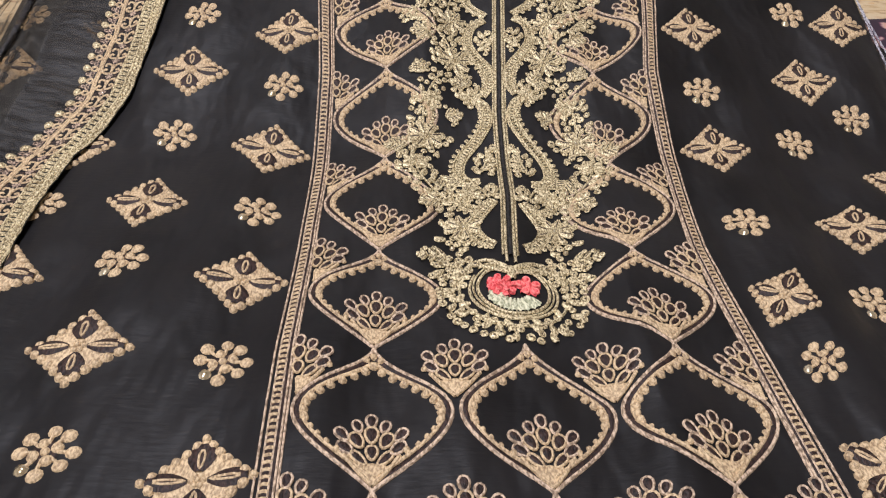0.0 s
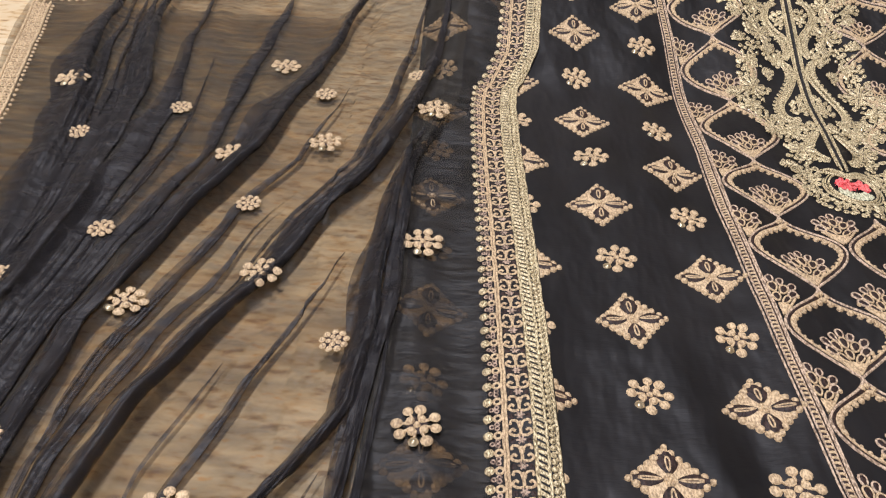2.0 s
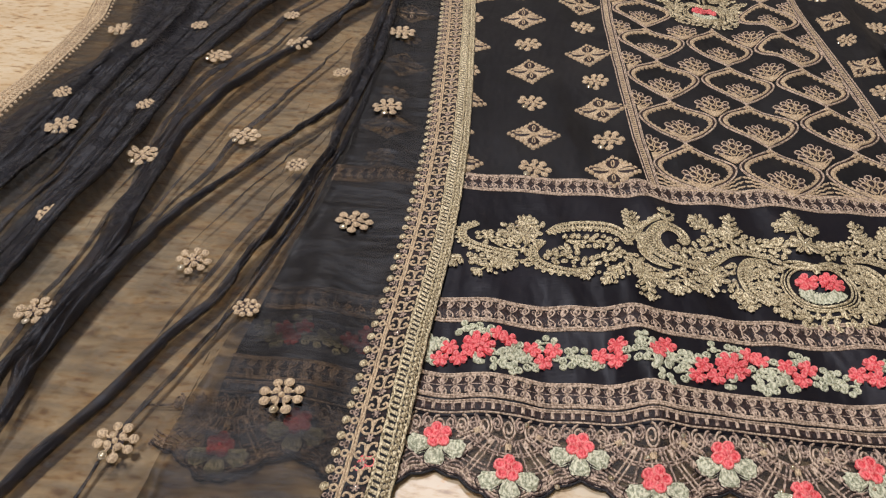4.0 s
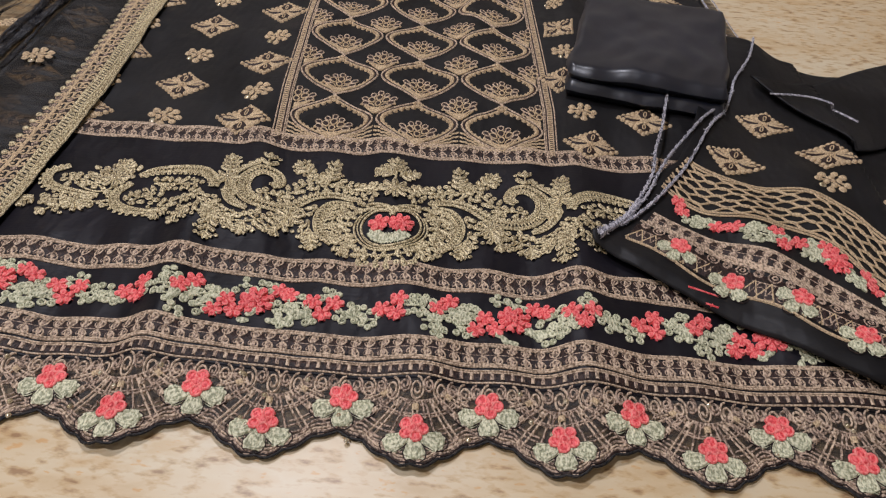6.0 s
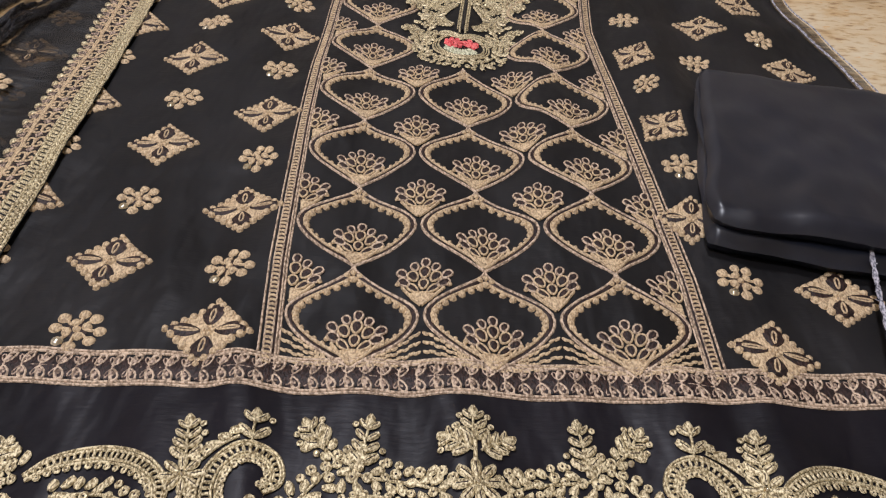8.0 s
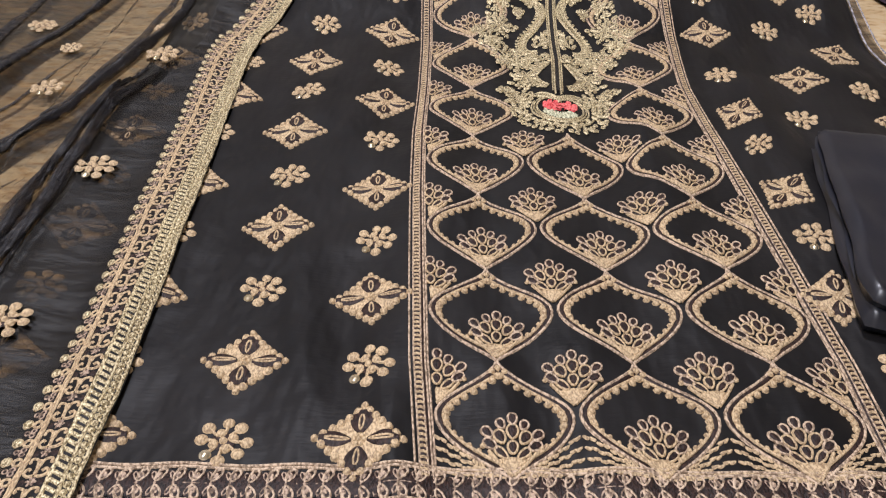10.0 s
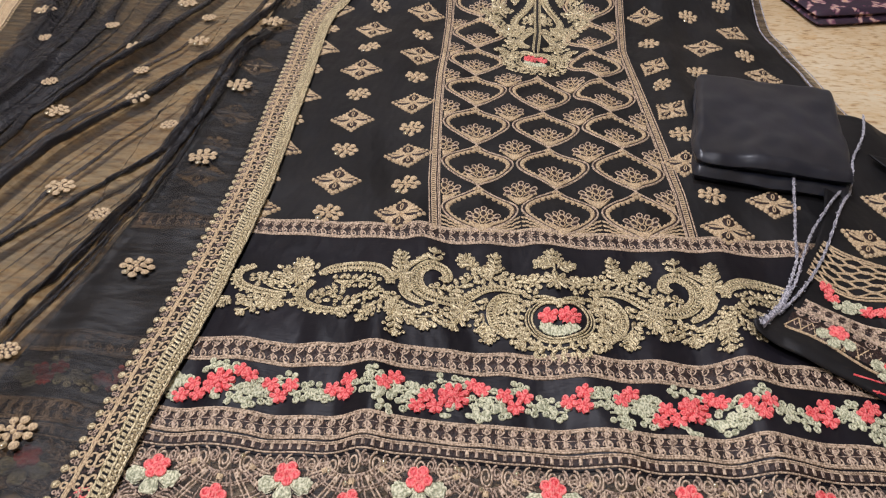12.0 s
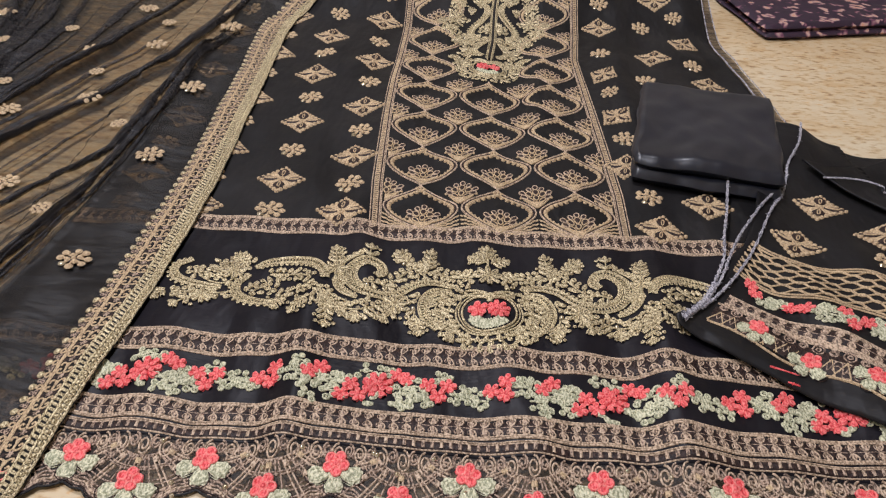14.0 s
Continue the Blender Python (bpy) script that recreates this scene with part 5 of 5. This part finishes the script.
gold_border = sheet("gold_border", np.linspace(-0.0006, 0.046, 14), np.linspace(-0.42, 0.99, 300), border_place, border_z, BLACK, dupatta, thick=0.0008, label="wide gold embroidered border")
stitched("braid", border_lanes(-0.41, 0.96), gold_border, border_place, border_z)
MOTIF, FRINGE = border_motif(), border_fringe()
for i in range(int(1.36 / 0.0190)):
    y = -0.41 + i * 0.0190
    g = Geo()
    g.add(MOTIF, 0, y)
    stitched("scroll_motif", g, gold_border, border_place, border_z)
for i in range(int(1.36 / 0.0132)):
    y = -0.41 + i * 0.0132
    g = Geo()
    g.add(FRINGE, 0, y)
    stitched("coil_edge", g, gold_border, border_place, border_z)

FAR = Geo()
for lane in (0.0, 0.004, 0.012, 0.020):
    FAR.tube([(x, float(TOP_EDGE(x)) - lane) for x in np.linspace(-0.93, -0.33, 70)], 0.0014, T_TAN)
    FAR.tube([(float(LEFT_EDGE(y)) + lane, y) for y in np.linspace(-0.40, 0.86, 120)], 0.0014, T_TAN)
for x in np.linspace(-0.92, -0.34, 66):
    y = float(TOP_EDGE(x))
    FAR.ring(x, y - 0.008, 0.0026, 0.0010, T_TAN, 8)
    FAR.ring(x, y - 0.016, 0.0026, 0.0010, T_TAN, 8)
    FAR.bead(x, y - 0.025, 0.0022, T_TAN)
for y in np.linspace(-0.39, 0.85, 140):
    x = float(LEFT_EDGE(y))
    FAR.ring(x + 0.008, y, 0.0026, 0.0010, T_TAN, 8)
    FAR.ring(x + 0.016, y, 0.0026, 0.0010, T_TAN, 8)
    FAR.bead(x + 0.025, y, 0.0022, T_TAN)
stitched("narrow_edging", FAR, dupatta, None, dupatta_z, lift=0.001, label="narrow gold edging")


# ---- folded trouser cloth ----
def pillow_layer(w, d, h, z0, seed, bulge):
    """One folded layer: rounded at its front fold, sagging a little at the back."""
    nx, ny = 40, 44
    top, bot = [], []
    for j in range(ny):
        v = j / (ny - 1)
        for i in range(nx):
            u = i / (nx - 1)
            ex = min(u, 1 - u) * w
            ey = v * d
            eb = (1 - v) * d
            r = 1.0
            cor = 0.0025 * max(0.0, 1 - ex / 0.03) ** 2 * (max(0.0, 1 - ey / 0.03) ** 2 + max(0.0, 1 - eb / 0.03) ** 2)
            for e, rad in ((ex, 0.005), (ey, bulge), (eb, 0.010)):
                if e < rad:
                    r *= math.sqrt(max(1 - (1 - e / rad) ** 2, 0))
            n = noise.noise(Vector((u * 3, v * 3, seed)))
            x = (u - 0.5) * (w - 2 * cor) + 0.005 * noise.noise(Vector((v * 4, seed, 1)))
            y = v * d + cor * (1 if v < 0.5 else -1) + 0.006 * noise.noise(Vector((u * 3, seed, 2)))
            hh = h * (1 - 0.45 * v) * (1 + 0.22 * n + 0.10 * noise.noise(Vector((u * 9, v * 7, seed))))
            top.append((x, y, z0 + hh * (0.5 + 0.5 * r)))
            bot.append((x, y, z0 + hh * (0.5 - 0.5 * r)))
    verts = top + bot
    m = nx * ny
    faces = []
    for j in range(ny - 1):
        for i in range(nx - 1):
            a = j * nx + i
            faces.append((a, a + 1, a + nx + 1, a + nx))
            faces.append((m + a + nx, m + a + nx + 1, m + a + 1, m + a))
    return verts, faces


trousers = thing("folded_trouser_cloth", "folded black satin trouser cloth lying on the shirt", "cloth")
PACK = pose(0.259, 0.245, -0.003, 0, 0, -12.0)
trousers.matrix_world = PACK
for name, h, z0, seed, dy, b in (("lower_fold", 0.0200, 0.005, 3, -0.009, 0.013), ("middle_fold", 0.004, 0.0225, 5, 0.010, 0.004), ("upper_fold", 0.0200, 0.0232, 9, -0.003, 0.013)):
    v, f = pillow_layer(0.176, 0.228 - dy, h, z0, seed, b)
    ob = new(name, mesh_of(name, [(x, y + dy, z) for x, y, z in v], f, [SATIN]))
    ob.parent = trousers


# ---- sleeve piece ----
SO, SA = (0.215, 0.030), math.atan2(-0.543, 0.84)
SC, SS = math.cos(SA), math.sin(SA)


def sleeve_place(s, t):
    s, t = np.asarray(s, float), np.asarray(t, float)
    wave = 0.013 * np.sin(s * 34 - 2.9) * smooth(0.0, 0.06, t)
    return SO[0] + s * SC - (t + wave) * SS, SO[1] + s * SS + (t + wave) * SC


def sleeve_local(x, y):
    dx, dy = x - SO[0], y - SO[1]
    return dx * SC + dy * SS, -dx * SS + dy * SC


def sleeve_z(x, y):
    x, y = np.asarray(x, float), np.asarray(y, float)
    s, t = sleeve_local(x, y)
    under = np.where((x < 0.46) & (y > -0.2), shirt_z(x, np.minimum(y, 0.6)), -0.004)
    z = under + 0.006
    z = z + 0.006 * smooth(-0.050, -0.036, t) * smooth(0.09, -0.01, t) + 0.004 * (1 + np.sin(s * 34 - 2.9)) * smooth(0.0, 0.12, t)
    z = z + 0.003 * np.sin(21 * t + 9 * s) ** 2
    return z


def sleeve_left(t):
    """Raw left edge of the sleeve piece: s as a function of t."""
    return np.interp(t, [-0.06, -0.04, 0.02, 0.095, 0.18, 0.25, 0.36, 0.50], [0.0, -0.02, -0.004, -0.012, -0.005, -0.013, -0.033, -0.06])


def sleeve_top(s):
    return np.interp(s, [-0.05, -0.02, 0.02, 0.09, 0.17, 0.30, 0.6], [0.392, 0.405, 0.420, 0.425, 0.492, 0.57, 0.72])


sleeve = thing("sleeve_piece", "black embroidered sleeve piece spread over the shirt's edge", "cloth")


def sleeve_uv(u, v):
    t = -0.047 + v * 0.62
    s0 = sleeve_left(t)
    s = s0 + u * (0.62 - s0)
    t = -0.047 + (np.minimum(sleeve_top(s), 0.75) + 0.047) * v
    return sleeve_place(s, t)


sheet("sleeve_cloth", np.linspace(0, 1, 150), np.linspace(0, 1, 150), sleeve_uv, sleeve_z, BLACK, sleeve, thick=0.0016)


def on_sleeve(name, geo, s, t, ang=0.0, k=1.0, lift=0.001):
    def place(u, v):
        c, q = math.cos(ang), math.sin(ang)
        return sleeve_place(s + k * (u * c - v * q), t + k * (u * q + v * c))
    stitched(name, geo, sleeve, place, sleeve_z, lift=lift)


S_LEN = 0.50
net = Geo()
for t in (0.070, 0.074, 0.131, 0.135):
    net.tube([(s, t) for s in np.linspace(0.0, S_LEN, 90)], 0.0010, T_TAN)
for r in range(9):
    net.tube([(s, 0.0785 + 0.0062 * r + 0.0036 * math.sin(2 * math.pi * s / 0.027 + math.pi * r) + 0.0012 * math.sin(90 * s + 2 * r)) for s in np.linspace(0.0, S_LEN, 200)], 0.0011, T_TAN)
    for i in range(int(S_LEN / 0.027)):
        s = 0.027 * (i + (0.25 if r % 2 == 0 else 0.75))
        net.tube([(s - 0.003, 0.0820 + 0.0062 * r), (s + 0.003, 0.0820 + 0.0062 * r)], 0.0011, T_TAN)
stitched("net_band", net, sleeve, sleeve_place, sleeve_z, lift=0.001, label="antique gold net of crossed threads")
bd = leaf_pair_border(0.012, 0.030, 0.01, S_LEN, 0.0118)
stitched("leaf_pair_border", bd, sleeve, sleeve_place, sleeve_z, lift=0.001)
coils = Geo()
coils.tube([(s, -0.008) for s in np.linspace(0.005, S_LEN, 90)], 0.018, T_SHADE, False, 0.03)
for t in (0.0102, 0.0086, -0.0040):
    coils.tube([(s, t) for s in np.linspace(0.005, S_LEN, 90)], 0.0007, T_PALE)
for i in range(int(S_LEN / 0.009)):
    coils.ring(0.010 + 0.009 * i, -0.0125 + 0.004 * math.sin(i * 1.3), 0.0034, 0.0007, T_MAUVE, 9)
for i in range(int(S_LEN / 0.0125)):
    x = 0.012 + 0.0125 * i
    coils.ring(x, 0.004, 0.0050 if i % 2 else 0.0034, 0.0009, T_MAUVE, 10)
    coils.ring(x, 0.004, 0.0020, 0.0008, T_MAUVE, 8)
    for q in (-1, 1):
        coils.tube([(x, -0.003), (x + 0.008 * q, -0.022)], 0.0008, T_TAN)
        coils.tube([(x + 0.004 * q, -0.004), (x, -0.016)], 0.0008, T_MAUVE)
coils.tube([(s, -0.024 + 0.003 * math.sin(s * 62)) for s in np.linspace(0.005, S_LEN, 120)], 0.0012, T_TAN)
stitched("coil_lace", coils, sleeve, sleeve_place, sleeve_z, lift=0.0008)
for i in range(10):
    s = 0.047 + 0.0510 * i
    t = -0.004 - 0.009 * (i % 2)
    on_sleeve("hem_leaves", HEM_LEAVES, s, t, rng.uniform(-0.3, 0.2), 0.86, 0.0012)
    on_sleeve("hem_flower", HEM_FLOWER, s, t, rng.uniform(0, 6), 0.88, 0.002)
rnd = random.Random(77)
for s0 in (0.0, 0.165, 0.33):
    for s, t, geo, nm in ((0.022, 0.066, ROSE_M, "small_rose"), (0.030, 0.056, ROSE_M, "small_rose"), (0.063, 0.052, ROSE_M, "small_rose"), (0.075, 0.054, ROSE_M, "small_rose"), (0.107, 0.058, ROSE_M, "small_rose"),
                          (0.118, 0.044, ROSE_M, "small_rose"), (0.128, 0.054, ROSE_M, "small_rose"), (0.160, 0.056, ROSE_B, "large_rose"), (0.148, 0.062, ROSE_S, "small_rose")):
        on_sleeve(nm, geo, s0 + s, t, rnd.uniform(0, 6))
    for s in (0.042, 0.050, 0.088, 0.097, 0.112, 0.139, 0.146, 0.178):
        on_sleeve("coil_spray", curl_spray(rnd, 8, 0.009), s0 + s, 0.052 + rnd.uniform(-0.006, 0.006))
        on_sleeve("leaf_tuft", leaf_cluster(rnd, 3, 0.006), s0 + s, 0.052 + rnd.uniform(-0.006, 0.006))
for s, t in ((0.039, 0.170), (0.041, 0.257), (0.114, 0.212), (0.205, 0.190), (0.30, 0.200)):
    on_sleeve("diamond_motif", DIAMOND, s, t, rng.uniform(-0.3, 0.3), 0.98)
for s, t in ((0.128, 0.165), (0.19, 0.250), (0.265, 0.180)):
    on_sleeve("floret_motif", FLORET, s, t, 0.2)

# chalk mark in red thread on the plain margin
mark = Geo()
mark.tube([(0.070, -0.041), (0.094, -0.034)], 0.0007, T_RED)
mark.tube([(0.096, -0.026), (0.092, -0.046)], 0.0007, T_RED)
mark.tube([(0.088, -0.045), (0.098, -0.043)], 0.0006, T_RED)
stitched("red_tacking_mark", mark, sleeve, sleeve_place, sleeve_z, lift=0.0006)


def flap_uv(u, v):
    x = 0.388 + 0.25 * u + 0.075 * v * (1 - 0.9 * u)
    y = 0.300 - 0.135 * v * (1 - 0.62 * u) + 0.06 * u - 0.015 * np.sin(6 * u)
    return x, y


sheet("turned_flap", np.linspace(0, 1, 60), np.linspace(0, 1, 40), flap_uv, lambda x, y: sleeve_z(x, y) + 0.006 + 0.003 * np.sin(40 * x + 20 * y), BLACK, sleeve, thick=0.002, label="turned-over black flap")


def cord(points, r, parent, on, name="overlock_edge"):
    """A raw edge bound with loose grey thread: a twisted pair and short hairs."""
    g = Geo()
    mid = bez(points, 14)
    rr = random.Random(len(points) * 7)
    for ph in (0.0, math.pi):
        g.tube([(x + r * 0.7 * math.sin(i * 0.9 + ph), y + r * 0.7 * math.cos(i * 0.9 + ph)) for i, (x, y) in enumerate(mid)], r * 0.6, T_GREY, False, 1.8)
    for i in range(0, len(mid)):
        x, y = mid[i]
        a = rr.uniform(0, 6.28)
        l = r * rr.uniform(1.2, 2.6)
        g.tube([(x, y), (x + l * math.cos(a), y + l * math.sin(a))], 0.0004, T_GREY)
    stitched(name, g, parent, None, on, lift=0.002, label="loose grey overlock thread on the raw edge")


over = lambda x, y: np.maximum(sleeve_z(x, y), shirt_z(np.minimum(x, 0.45), y)) + 0.002
cord([(0.415, 0.392), (0.398, 0.345), (0.372, 0.300), (0.362, 0.272), (0.345, 0.232), (0.318, 0.190), (0.285, 0.128), (0.255, 0.080), (0.222, 0.040), (0.182, 0.000)], 0.0014, sleeve, over)
cord([(0.282, 0.242), (0.268, 0.185), (0.252, 0.135), (0.244, 0.100), (0.228, 0.066), (0.205, 0.025), (0.184, 0.002)], 0.0014, sleeve, over)
cord([(0.332, 0.227), (0.300, 0.185), (0.275, 0.148), (0.252, 0.105), (0.233, 0.066), (0.208, 0.030)], 0.0013, sleeve, over)
cord([(0.226, 0.060), (0.212, 0.036), (0.196, 0.016), (0.182, 0.000)], 0.0026, sleeve, over)
cord([(0.400, 0.262), (0.430, 0.262), (0.455, 0.245), (0.478, 0.212)], 0.0010, sleeve, lambda x, y: sleeve_z(x, y) + 0.009)


# -- raw right edge of the shirt --
def raw_place(u, v):
    return right_edge(v) + 0.020 * u - 0.003, v


sheet("raw_edge_net", np.linspace(0, 1, 8), np.linspace(0.36, 1.1, 120), raw_place, lambda x, y: shirt_z(np.minimum(x, 0.41), y) * 0.8 - 0.001, TULLE, shirt, thick=0, label="sheer black raw edge")
cord([(float(right_edge(y)) + 0.001, y) for y in np.linspace(0.36, 1.1, 12)], 0.0009, shirt, shirt_z)
cord([(float(right_edge(y)) + 0.017, y) for y in np.linspace(0.36, 1.1, 12)], 0.0007, shirt, lambda x, y: shirt_z(np.minimum(x, 0.41), y) * 0.8 - 0.001)


# ---- folded printed cloth ----
def print_material():
    m, nt, b = nodes_of("plum_printed_cotton")
    tc = nt.nodes.new("ShaderNodeTexCoord")
    vo = nt.nodes.new("ShaderNodeTexVoronoi")
    vo.inputs["Scale"].default_value = 48.0
    wob = nt.nodes.new("ShaderNodeTexNoise")
    wob.inputs["Scale"].default_value = 30.0
    nt.links.new(tc.outputs["Object"], wob.inputs["Vector"])
    add = nt.nodes.new("ShaderNodeVectorMath")
    add.operation = "MULTIPLY_ADD"
    add.inputs[1].default_value = (0.05, 0.05, 0.05)
    nt.links.new(wob.outputs["Color"], add.inputs[0])
    nt.links.new(tc.outputs["Object"], add.inputs[2])
    nt.links.new(add.outputs[0], vo.inputs["Vector"])
    r = ramp(nt, vo.outputs["Distance"], [(0.0, (0.62, 0.25, 0.12)), (0.22, (0.50, 0.34, 0.28)), (0.34, (0.16, 0.05, 0.09)), (0.42, (0.022, 0.010, 0.022)), (1.0, (0.035, 0.012, 0.03))])
    nt.links.new(r.outputs[0], b.inputs["Base Color"])
    b.inputs["Roughness"].default_value = 0.7
    return m


PLUM = print_material()
plum = thing("folded_printed_cloth", "folded plum cotton with a small floral print", "cloth")
plum.matrix_world = pose(0.640, 0.772, -0.006, 0, 0, 12)
for name, z0, dy, seed in (("lower_layer", 0.0005, 0.0, 1), ("upper_layer", 0.0125, 0.006, 2)):
    v, f = pillow_layer(0.34, 0.26, 0.013, z0, seed, 0.006)
    ob = new(name, mesh_of(name, [(x, y + dy, z) for x, y, z in v], f, [PLUM]))
    ob.parent = plum
